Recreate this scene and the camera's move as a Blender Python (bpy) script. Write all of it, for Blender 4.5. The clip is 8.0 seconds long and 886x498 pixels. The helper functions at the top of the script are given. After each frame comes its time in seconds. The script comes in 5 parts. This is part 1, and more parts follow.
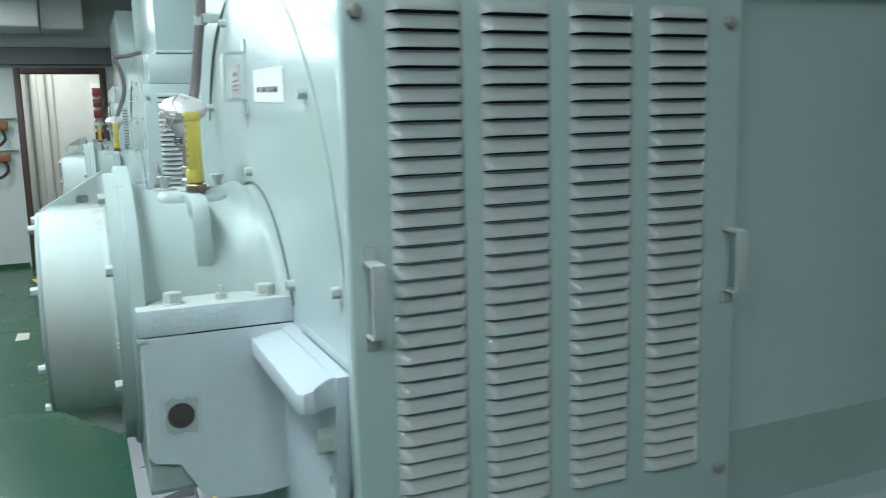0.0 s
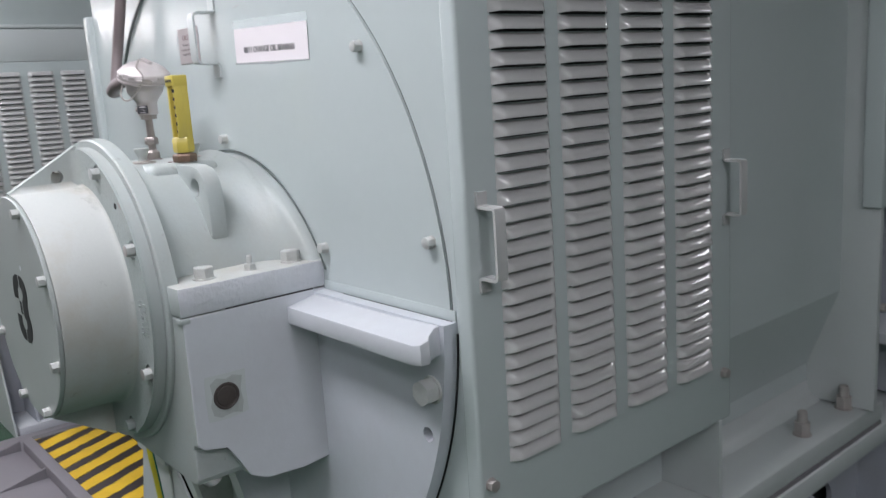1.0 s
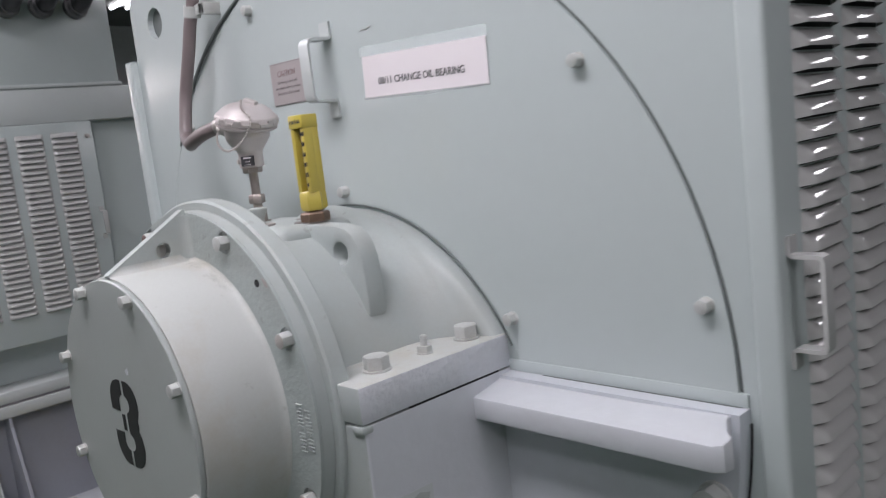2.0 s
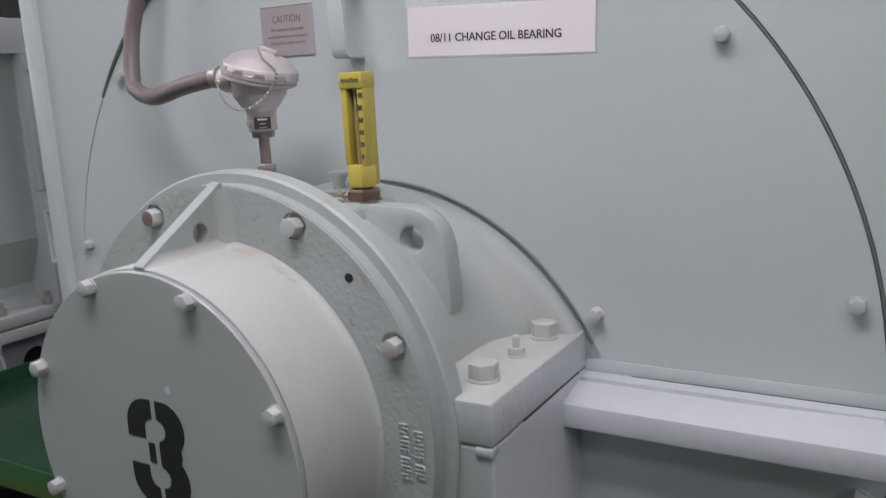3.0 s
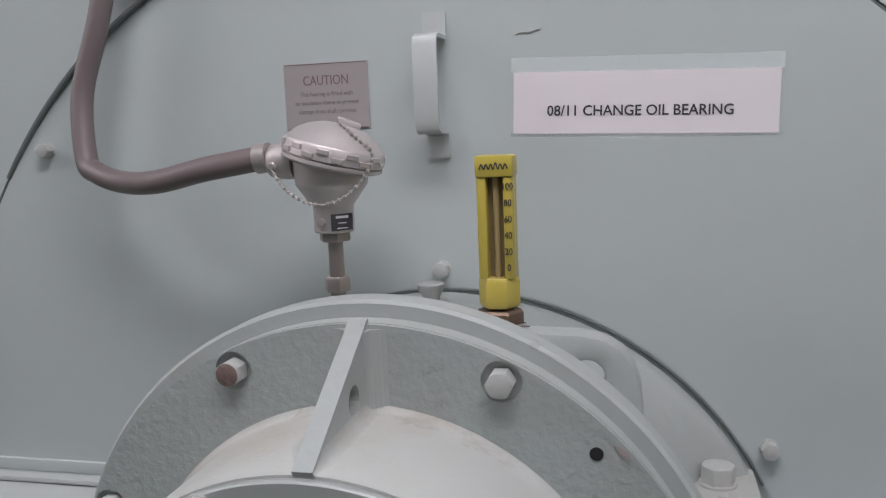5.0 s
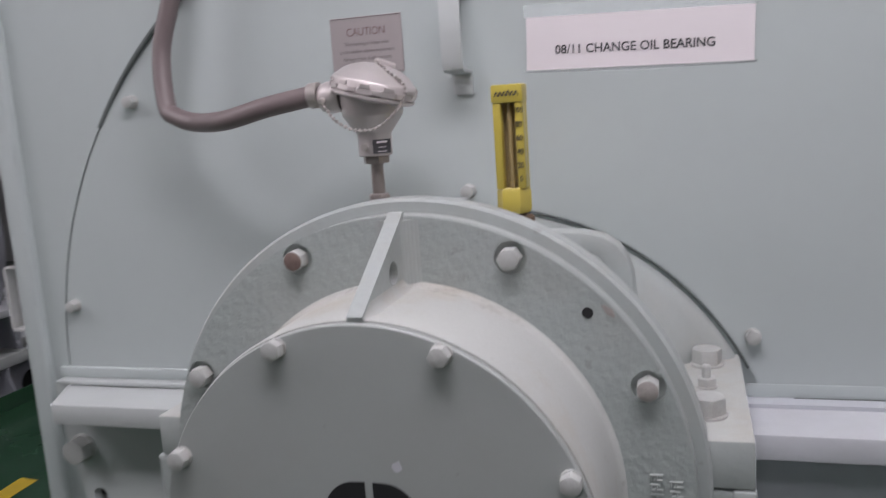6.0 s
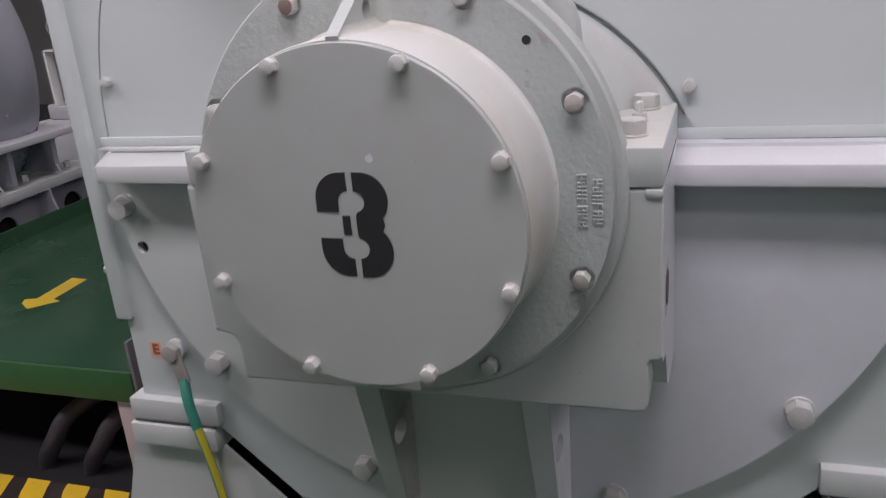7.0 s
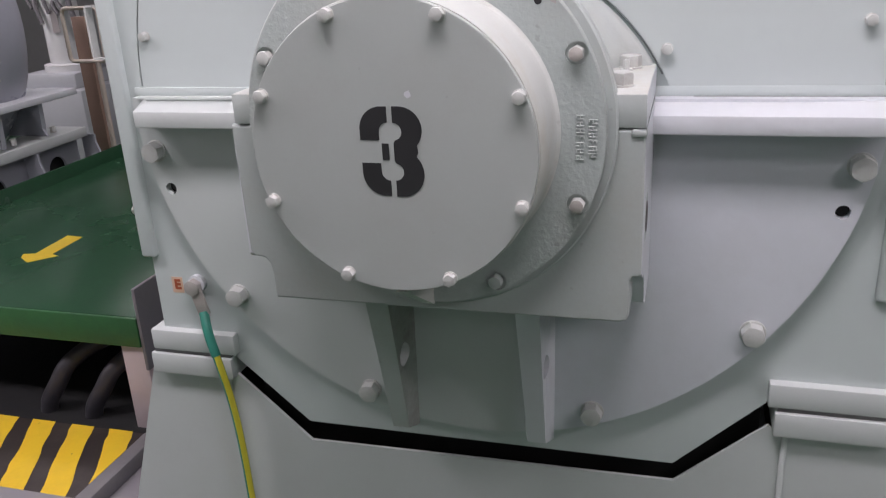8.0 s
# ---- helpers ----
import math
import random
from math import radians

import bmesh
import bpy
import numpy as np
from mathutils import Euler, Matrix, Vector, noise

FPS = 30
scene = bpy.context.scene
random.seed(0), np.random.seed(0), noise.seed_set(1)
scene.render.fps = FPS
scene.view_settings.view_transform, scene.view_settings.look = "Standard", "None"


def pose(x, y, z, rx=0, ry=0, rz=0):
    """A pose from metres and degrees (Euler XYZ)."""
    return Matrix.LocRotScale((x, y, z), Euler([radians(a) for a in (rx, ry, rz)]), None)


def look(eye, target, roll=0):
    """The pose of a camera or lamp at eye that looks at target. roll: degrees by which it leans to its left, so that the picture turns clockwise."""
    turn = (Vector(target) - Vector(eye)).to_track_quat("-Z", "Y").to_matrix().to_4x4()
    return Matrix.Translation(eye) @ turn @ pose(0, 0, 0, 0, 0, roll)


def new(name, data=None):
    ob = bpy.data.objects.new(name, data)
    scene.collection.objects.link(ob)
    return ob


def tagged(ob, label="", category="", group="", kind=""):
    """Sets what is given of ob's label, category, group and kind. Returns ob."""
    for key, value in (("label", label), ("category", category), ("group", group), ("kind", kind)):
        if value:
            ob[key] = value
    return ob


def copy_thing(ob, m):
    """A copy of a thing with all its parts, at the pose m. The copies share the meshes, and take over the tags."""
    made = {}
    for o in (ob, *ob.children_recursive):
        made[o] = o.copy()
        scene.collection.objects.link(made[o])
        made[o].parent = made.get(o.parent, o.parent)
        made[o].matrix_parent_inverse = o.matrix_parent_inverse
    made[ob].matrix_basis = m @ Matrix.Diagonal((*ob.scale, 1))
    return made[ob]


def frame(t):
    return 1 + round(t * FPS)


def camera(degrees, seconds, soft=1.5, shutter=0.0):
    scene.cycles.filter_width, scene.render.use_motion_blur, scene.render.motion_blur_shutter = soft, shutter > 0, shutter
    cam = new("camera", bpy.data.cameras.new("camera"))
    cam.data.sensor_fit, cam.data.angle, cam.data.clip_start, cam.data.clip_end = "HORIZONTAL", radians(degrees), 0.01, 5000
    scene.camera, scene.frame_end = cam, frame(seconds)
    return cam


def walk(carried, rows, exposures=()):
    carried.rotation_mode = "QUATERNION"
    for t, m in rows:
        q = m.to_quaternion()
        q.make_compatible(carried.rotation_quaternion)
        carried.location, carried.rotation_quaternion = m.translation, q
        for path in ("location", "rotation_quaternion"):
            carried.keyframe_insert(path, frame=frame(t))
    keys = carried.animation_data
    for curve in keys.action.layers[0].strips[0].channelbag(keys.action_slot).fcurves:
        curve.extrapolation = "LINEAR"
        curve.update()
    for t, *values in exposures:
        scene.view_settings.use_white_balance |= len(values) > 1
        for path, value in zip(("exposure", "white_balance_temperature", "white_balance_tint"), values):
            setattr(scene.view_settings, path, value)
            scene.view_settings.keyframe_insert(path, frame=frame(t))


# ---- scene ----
cam = camera(55.9, 8.0, soft=1.1, shutter=0.3)
PATH = [
    (0, (2.012, -0.382, 1.745), (0.198, 0.403, 1.439), -1.4),
    (0.2, (1.931, -0.452, 1.731), (0.119, 0.340, 1.438), -0.3),
    (0.5, (1.848, -0.588, 1.722), (0.126, 0.400, 1.482), 0.9),
    (0.8, (1.806, -0.779, 1.688), (0.218, 0.403, 1.400), -2.4),
    (1, (1.759, -0.859, 1.718), (0.251, 0.398, 1.338), -3.7),
    (1.3, (1.677, -0.916, 1.684), (0.246, 0.419, 1.271), -3.0),
    (1.5, (1.526, -0.941, 1.694), (0.078, 0.382, 1.303), -5.3),
    (1.8, (1.338, -0.931, 1.717), (-0.114, 0.424, 1.468), -8.0),
    (2, (1.232, -0.946, 1.722), (-0.207, 0.415, 1.446), -6.7),
    (2.2, (1.128, -0.972, 1.717), (-0.239, 0.446, 1.371), -5.2),
    (3.3, (0.660, -1.104, 1.779), (-0.228, 0.657, 1.445), -4.6),
    (3.5, (0.592, -1.042, 1.786), (-0.280, 0.738, 1.522), -6.2),
    (4, (0.461, -0.954, 1.790), (-0.404, 0.830, 1.526), -3.7),
    (4.2, (0.422, -0.946, 1.796), (-0.419, 0.850, 1.539), -3.6),
    (5.3, (0.209, -1.046, 1.803), (-0.176, 0.891, 1.487), -2.4),
    (5.5, (0.210, -1.103, 1.785), (-0.173, 0.821, 1.399), -2.8),
    (6, (0.300, -1.155, 1.752), (-0.275, 0.732, 1.422), -4.0),
    (6.2, (0.331, -1.185, 1.712), (-0.342, 0.658, 1.329), -4.1),
    (6.5, (0.398, -1.206, 1.690), (-0.287, 0.600, 1.172), -5.2),
    (6.8, (0.427, -1.289, 1.675), (-0.199, 0.516, 1.084), -5.5),
    (7, (0.432, -1.355, 1.651), (-0.205, 0.418, 0.981), -5.1),
    (7.5, (0.408, -1.513, 1.634), (-0.179, 0.284, 0.979), -3.6),
    (8, (0.416, -1.594, 1.638), (-0.131, 0.196, 0.934), -3.1),
]
EXPOSURES = [(0.0, -0.10, 5520, -9), (0.2, -0.16, 5440, -14), (0.5, -0.35, 5600, -5), (1.0, -0.38, 6280, 18), (1.5, -0.30, 6450, 22), (2.0, -0.70, 6430, 22), (3.5, -0.98, 6480, 23), (4.0, -1.10, 6480, 17), (5.5, -1.15, 6480, 24), (6.0, -0.97, 6500, 25), (6.5, -0.72, 6560, 27), (7.0, -0.55, 6700, 30), (7.5, -0.34, 6670, 29), (8.0, -0.20, 6640, 27)]
walk(cam, [(t, look(eye, target, roll)) for t, eye, target, roll in PATH], EXPOSURES)

FLOOR, AXIS = 0.10, 1.345


# ---- light ----
world = bpy.data.worlds.new("world")
world.use_nodes = True
world.node_tree.nodes["Background"].inputs[0].default_value = (0.8, 0.9, 1.0, 1)
world.node_tree.nodes["Background"].inputs[1].default_value = 0.02
scene.world = world
LAMP_WATTS = 56.0
# the last, dim entry is an unseen lamp added as front fill
LAMPS = [(-5.0, -1.0, 1.0), (-2.3, -1.0, 0.95), (0.3, -1.0, 1.0), (3.4, -0.35, 0.60), (2.8, -2.0, 0.62), (1.6, 4.0, 0.5), (-1.9, 2.6, 0.6), (-5.6, 2.6, 1.0), (-7.75, -2.0, 1.0), (0.6, -4.0, 0.10)]
BULKHEAD_LAMPS = (-2.75, -3.85)  # on the west bulkhead, warmer, like those by the doorway
WARM = (1.0, 0.90, 0.83)
LAMP_Z = 3.15


# ---- materials ----
def nodes_of(name):
    m = bpy.data.materials.new(name)
    m.use_nodes = True
    nt = m.node_tree
    return m, nt, nt.nodes["Principled BSDF"]


def paint(name, colour, rough=0.4, vary=0.06, grain=60.0, bump=0.12, dirt=0.0, dirt_colour=(0.28, 0.25, 0.2), metal=0.0, big=2.2, spot=0.0, coat=0.0):
    """Paint or metal with two scales of tone, fine relief, optional grime patches and chips."""
    m, nt, b = nodes_of(name)
    n, l = nt.nodes, nt.links
    co = n.new("ShaderNodeTexCoord")
    info = n.new("ShaderNodeObjectInfo")
    a = n.new("ShaderNodeTexNoise")
    a.inputs["Scale"].default_value, a.inputs["Detail"].default_value = big, 6
    c = n.new("ShaderNodeTexNoise")
    c.inputs["Scale"].default_value, c.inputs["Detail"].default_value = grain, 4
    l.new(co.outputs["Object"], a.inputs["Vector"])
    l.new(co.outputs["Object"], c.inputs["Vector"])
    mix = n.new("ShaderNodeMix")
    mix.data_type = "RGBA"
    lo = [v * (1 - vary) for v in colour]
    hi = [min(1, v * (1 + vary)) for v in colour]
    mix.inputs[6].default_value, mix.inputs[7].default_value = (*lo, 1), (*hi, 1)
    add = n.new("ShaderNodeMath")
    add.operation = "MULTIPLY_ADD"
    add.inputs[1].default_value = 0.55
    l.new(c.outputs["Fac"], add.inputs[0])
    sub = n.new("ShaderNodeMath")
    sub.operation = "MULTIPLY_ADD"
    sub.inputs[1].default_value, sub.inputs[2].default_value = 0.12, 0.29
    l.new(info.outputs["Random"], sub.inputs[0])
    half = n.new("ShaderNodeMath")
    half.operation = "MULTIPLY_ADD"
    half.inputs[1].default_value = 0.55
    l.new(a.outputs["Fac"], half.inputs[0])
    l.new(sub.outputs[0], half.inputs[2])
    half2 = n.new("ShaderNodeMath")
    half2.operation = "SUBTRACT"
    half2.inputs[1].default_value = 0.32
    l.new(half.outputs[0], half2.inputs[0])
    l.new(half2.outputs[0], add.inputs[2])
    l.new(add.outputs[0], mix.inputs[0])
    out = mix.outputs[2]
    if dirt > 0:
        d = n.new("ShaderNodeTexNoise")
        d.inputs["Scale"].default_value, d.inputs["Detail"].default_value, d.inputs["Roughness"].default_value = 7, 9, 0.7
        l.new(co.outputs["Object"], d.inputs["Vector"])
        r = n.new("ShaderNodeMapRange")
        r.inputs[1].default_value, r.inputs[2].default_value, r.inputs[4].default_value = 0.46, 0.72, dirt
        l.new(d.outputs["Fac"], r.inputs[0])
        mx = n.new("ShaderNodeMix")
        mx.data_type = "RGBA"
        mx.inputs[7].default_value = (*dirt_colour, 1)
        l.new(r.outputs[0], mx.inputs[0])
        l.new(out, mx.inputs[6])
        out = mx.outputs[2]
    if spot > 0:
        s = n.new("ShaderNodeTexNoise")
        s.inputs["Scale"].default_value, s.inputs["Detail"].default_value = 38, 3
        l.new(co.outputs["Object"], s.inputs["Vector"])
        r = n.new("ShaderNodeMapRange")
        r.inputs[1].default_value, r.inputs[2].default_value, r.inputs[4].default_value = 0.70, 0.74, spot
        l.new(s.outputs["Fac"], r.inputs[0])
        mx = n.new("ShaderNodeMix")
        mx.data_type = "RGBA"
        mx.inputs[7].default_value = (0.12, 0.09, 0.07, 1)
        l.new(r.outputs[0], mx.inputs[0])
        l.new(out, mx.inputs[6])
        out = mx.outputs[2]
    l.new(out, b.inputs["Base Color"])
    rr = n.new("ShaderNodeMapRange")
    rr.inputs[3].default_value, rr.inputs[4].default_value = rough * 0.82, rough * 1.2
    l.new(a.outputs["Fac"], rr.inputs[0])
    l.new(rr.outputs[0], b.inputs["Roughness"])
    b.inputs["Metallic"].default_value = metal
    b.inputs["Coat Weight"].default_value = coat
    bm = n.new("ShaderNodeBump")
    bm.inputs["Strength"].default_value, bm.inputs["Distance"].default_value = bump, 0.004
    l.new(c.outputs["Fac"], bm.inputs["Height"])
    l.new(bm.outputs[0], b.inputs["Normal"])
    return m


MINT = paint("mint_paint", (0.51, 0.545, 0.54), 0.34, 0.03, 90, 0.04, dirt=0.06)
MINT_SHEET = paint("mint_sheet_paint", (0.492, 0.547, 0.542), 0.19, 0.03, 42, 0.03, dirt=0.05, dirt_colour=(0.42, 0.44, 0.43), big=1.2)
LOUVRE = paint("louvre_paint", (0.50, 0.503, 0.495), 0.075, 0.03, 60, 0.03, dirt=0.10)
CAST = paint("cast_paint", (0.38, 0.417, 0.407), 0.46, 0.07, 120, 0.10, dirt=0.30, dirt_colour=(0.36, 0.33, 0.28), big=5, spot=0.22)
CAST_FACE = paint("hammered_cast_paint", (0.352, 0.394, 0.382), 0.42, 0.10, 130, 0.42, dirt=0.28, dirt_colour=(0.34, 0.33, 0.30), big=6, spot=0.22)
COVER = paint("cover_plate_paint", (0.372, 0.402, 0.390), 0.36, 0.03, 120, 0.05, dirt=0.16, dirt_colour=(0.30, 0.28, 0.25), spot=0.12)
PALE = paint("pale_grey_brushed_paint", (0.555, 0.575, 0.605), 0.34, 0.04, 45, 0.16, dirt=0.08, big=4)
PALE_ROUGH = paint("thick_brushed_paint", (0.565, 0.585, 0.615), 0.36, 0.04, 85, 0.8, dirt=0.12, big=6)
def two_paints(name, left, right, edge, soft):
    """Brushed paint that changes from one coat to another along x, with a ragged border."""
    m = paint(name, right, 0.34, 0.04, 45, 0.16, dirt=0.10, big=4)
    n, l = m.node_tree.nodes, m.node_tree.links
    b = n["Principled BSDF"]
    coat = b.inputs["Base Color"].links[0].from_socket
    co = n.new("ShaderNodeTexCoord")
    sep = n.new("ShaderNodeSeparateXYZ")
    l.new(co.outputs["Object"], sep.inputs[0])
    rag = n.new("ShaderNodeTexNoise")
    rag.inputs["Scale"].default_value, rag.inputs["Detail"].default_value = 9, 5
    l.new(co.outputs["Object"], rag.inputs["Vector"])
    add = n.new("ShaderNodeMath")
    add.operation = "MULTIPLY_ADD"
    add.inputs[1].default_value = 0.12
    l.new(rag.outputs["Fac"], add.inputs[0])
    l.new(sep.outputs["X"], add.inputs[2])
    r = n.new("ShaderNodeMapRange")
    r.inputs[1].default_value, r.inputs[2].default_value = edge + 0.06 - soft, edge + 0.06 + soft
    l.new(add.outputs[0], r.inputs[0])
    mix = n.new("ShaderNodeMix")
    mix.data_type = "RGBA"
    mix.inputs[6].default_value = (*left, 1)
    l.new(r.outputs[0], mix.inputs[0])
    l.new(coat, mix.inputs[7])
    l.new(mix.outputs[2], b.inputs["Base Color"])
    return m


BRACKET = two_paints("bracket_paint", (0.475, 0.515, 0.505), (0.535, 0.562, 0.60), 0.12, 0.05)
BED = paint("bed_grey_paint", (0.36, 0.378, 0.42), 0.42, 0.05, 80, 0.08, dirt=0.15)
BOLT = paint("painted_bolt", (0.46, 0.475, 0.46), 0.33, 0.10, 160, 0.25, dirt=0.5, dirt_colour=(0.28, 0.22, 0.18), big=25)
STEEL = paint("bare_steel", (0.46, 0.425, 0.405), 0.44, 0.12, 150, 0.2, dirt=0.35, dirt_colour=(0.25, 0.19, 0.15), metal=0.5, big=20)
ALU = paint("cast_aluminium", (0.60, 0.555, 0.548), 0.46, 0.06, 300, 0.08, metal=0.6, dirt=0.15, big=12)
STEM = paint("browned_steel", (0.36, 0.32, 0.30), 0.32, 0.12, 150, 0.2, dirt=0.35, dirt_colour=(0.2, 0.15, 0.12), metal=0.7, big=20)
BRASS = paint("dull_brass", (0.20, 0.135, 0.095), 0.45, 0.14, 120, 0.25, metal=0.6, dirt=0.4, dirt_colour=(0.12, 0.07, 0.05), big=20)
BLACK = paint("black_stencil", (0.018, 0.018, 0.02), 0.5, 0.2, 60, 0.05)
# near-black for joints, and for painted shade in slots, holes and recesses
DARK = paint("dark_joint_shade", (0.012, 0.012, 0.013), 0.7, 0.3, 30, 0.1)
RUBBER = paint("grey_rubber_cord", (0.15, 0.17, 0.165), 0.6, 0.1, 60, 0.1)
RUBBER_DARK = paint("dark_rubber_cord", (0.12, 0.14, 0.135), 0.6, 0.1, 60, 0.1)
CONDUIT = paint("conduit_sheath", (0.185, 0.148, 0.148), 0.42, 0.06, 50, 0.06, big=9)
YELLOW = paint("yellow_enamel", (0.52, 0.42, 0.075), 0.3, 0.05, 70, 0.05, dirt=0.10, big=9)
BACKWALL = paint("bulkhead_grey_paint", (0.45, 0.45, 0.45), 0.5, 0.05, 30, 0.05, dirt=0.15)
RUST_FACE = paint("rust_brown_face", (0.17, 0.12, 0.105), 0.5, 0.25, 160, 0.4, dirt=0.5, dirt_colour=(0.26, 0.21, 0.19), big=40)
RUSTY = paint("rusty_bolt", (0.40, 0.375, 0.355), 0.42, 0.15, 160, 0.3, dirt=0.5, dirt_colour=(0.2, 0.145, 0.12), metal=0.2, big=25)
PRIMER = paint("worn_primer", (0.40, 0.425, 0.415), 0.5, 0.10, 90, 0.25, dirt=0.4, dirt_colour=(0.30, 0.31, 0.30), big=30)
GRIMY = paint("oily_cast_paint", (0.36, 0.375, 0.36), 0.42, 0.10, 110, 0.2, dirt=0.85, dirt_colour=(0.20, 0.17, 0.145), big=9, spot=0.3)
DRUM = paint("dusty_drum_paint", (0.46, 0.478, 0.46), 0.58, 0.06, 210, 0.09, dirt=0.55, dirt_colour=(0.40, 0.345, 0.265), big=5, spot=0.18)
PLUG = paint("dark_plug_iron", (0.055, 0.045, 0.042), 0.5, 0.2, 120, 0.3, dirt=0.4, dirt_colour=(0.10, 0.075, 0.06), big=30)
SCALE = paint("aged_scale_plate", (0.30, 0.225, 0.11), 0.45, 0.08, 80, 0.05)
STAIN = paint("oily_rust_stain", (0.16, 0.13, 0.115), 0.4, 0.25, 60, 0.2, dirt=0.6, dirt_colour=(0.30, 0.27, 0.25), big=40)
PAPER = paint("paper", (0.80, 0.75, 0.77), 0.55, 0.02, 30, 0.03)
PLATE = paint("etched_plate", (0.46, 0.42, 0.42), 0.42, 0.05, 120, 0.04, metal=0.3)
INK = paint("ink", (0.045, 0.045, 0.05), 0.6, 0.1, 60, 0.0)
AMBER = paint("amber_glass", (0.34, 0.26, 0.13), 0.15, 0.08, 60, 0.0)
INK_RED = paint("faded_red_ink", (0.235, 0.155, 0.155), 0.6, 0.1, 60, 0.0)
INK_GREY = paint("grey_ink", (0.22, 0.195, 0.195), 0.6, 0.1, 60, 0.0)
GREEN = paint("green_floor_paint", (0.020, 0.072, 0.036), 0.26, 0.14, 60, 0.06, dirt=0.30, dirt_colour=(0.02, 0.06, 0.035), big=3)
GREEN_EDGE = paint("green_edge_paint", (0.026, 0.115, 0.04), 0.4, 0.15, 60, 0.25, dirt=0.35, dirt_colour=(0.02, 0.06, 0.035), big=6)
HAZ_Y = paint("hazard_yellow", (0.75, 0.48, 0.025), 0.45, 0.08, 90, 0.2, dirt=0.2, dirt_colour=(0.3, 0.2, 0.05), spot=0.5)
HAZ_B = paint("hazard_black", (0.032, 0.024, 0.022), 0.55, 0.2, 90, 0.2, dirt=0.08)
ARROW_Y = paint("arrow_yellow", (0.72, 0.50, 0.03), 0.5, 0.06, 80, 0.15, dirt=0.15)
WALL = paint("wall_paint", (0.74, 0.75, 0.75), 0.5, 0.05, 30, 0.05, dirt=0.10)
CEIL = paint("ceiling_paint", (0.14, 0.145, 0.145), 0.6, 0.06, 20, 0.05, dirt=0.2)
BROWN = paint("door_frame_paint", (0.10, 0.06, 0.055), 0.45, 0.1, 60, 0.1)
GREY_M = paint("machine_grey_paint", (0.34, 0.35, 0.395), 0.28, 0.05, 30, 0.03, dirt=0.06, big=1.5)
DKGREY = paint("dark_grey_frame_paint", (0.16, 0.155, 0.165), 0.45, 0.1, 60, 0.1, dirt=0.2)
PINK = paint("primer_pink_post", (0.52, 0.44, 0.45), 0.5, 0.06, 60, 0.1)
LILAC = paint("lilac_grey_deck_paint", (0.24, 0.225, 0.245), 0.42, 0.06, 60, 0.1, dirt=0.25, dirt_colour=(0.22, 0.2, 0.2))
CABLE = paint("black_cable", (0.04, 0.038, 0.045), 0.4, 0.12, 60, 0.1)
ORANGE = paint("orange_enamel", (0.30, 0.13, 0.05), 0.4, 0.1, 60, 0.1)
TAPE = paint("orange_tag", (0.60, 0.42, 0.31), 0.5, 0.06, 60, 0.05)
REDINK = paint("red_ink", (0.36, 0.085, 0.035), 0.5, 0.06, 60, 0.02)
EARTH_G = paint("earth_green", (0.02, 0.20, 0.15), 0.4, 0.08, 60, 0.1)
EARTH_Y = paint("earth_yellow", (0.62, 0.55, 0.04), 0.4, 0.08, 60, 0.1)
CREAM = paint("cream_enamel", (0.62, 0.55, 0.47), 0.4, 0.08, 60, 0.1, dirt=0.3)


DUCT = paint("white_duct_paint", (0.82, 0.80, 0.79), 0.38, 0.04, 30, 0.04, dirt=0.08)
PIPE_W = paint("white_pipe_paint", (0.66, 0.65, 0.62), 0.4, 0.05, 40, 0.04, dirt=0.1)
RED = paint("red_enamel", (0.14, 0.02, 0.03), 0.4, 0.06, 60, 0.05)
BROWN_WOOD = paint("brown_timber", (0.34, 0.225, 0.175), 0.55, 0.15, 20, 0.15, big=6)


def clear_film():
    m, nt, b = nodes_of("clear_tape")
    b.inputs["Base Color"].default_value = (0.75, 0.8, 0.8, 1)
    b.inputs["Roughness"].default_value = 0.12
    b.inputs["Alpha"].default_value = 0.16
    return m


def glow(name, colour, strength):
    m, nt, b = nodes_of(name)
    b.inputs["Base Color"].default_value = (*colour, 1)
    b.inputs["Emission Color"].default_value = (*colour, 1)
    b.inputs["Emission Strength"].default_value = strength
    return m


def grime():
    """Thin brown grime that lets the paint through in patches."""
    m = paint("brown_grime", (0.36, 0.28, 0.21), 0.6, 0.2, 90, 0.1, big=14)
    n, l = m.node_tree.nodes, m.node_tree.links
    co = n.new("ShaderNodeTexCoord")
    d = n.new("ShaderNodeTexNoise")
    d.inputs["Scale"].default_value, d.inputs["Detail"].default_value, d.inputs["Roughness"].default_value = 28, 8, 0.68
    r = n.new("ShaderNodeMapRange")
    r.inputs[1].default_value, r.inputs[2].default_value, r.inputs[4].default_value = 0.46, 0.85, 0.42
    l.new(co.outputs["Object"], d.inputs["Vector"])
    l.new(d.outputs["Fac"], r.inputs[0])
    l.new(r.outputs[0], n["Principled BSDF"].inputs["Alpha"])
    return m


GRIME = grime()
FILM = clear_film()
TUBE = glow("lamp_tube", (0.93, 1.0, 0.98), 9.0)


# ---- mesh helpers ----
def under(ob, parent):
    """Hangs ob under a thing or a part; places stay those of the world."""
    if parent:
        ob.parent = parent
        if parent.parent is None:
            ob.matrix_parent_inverse = parent.matrix_basis.inverted()


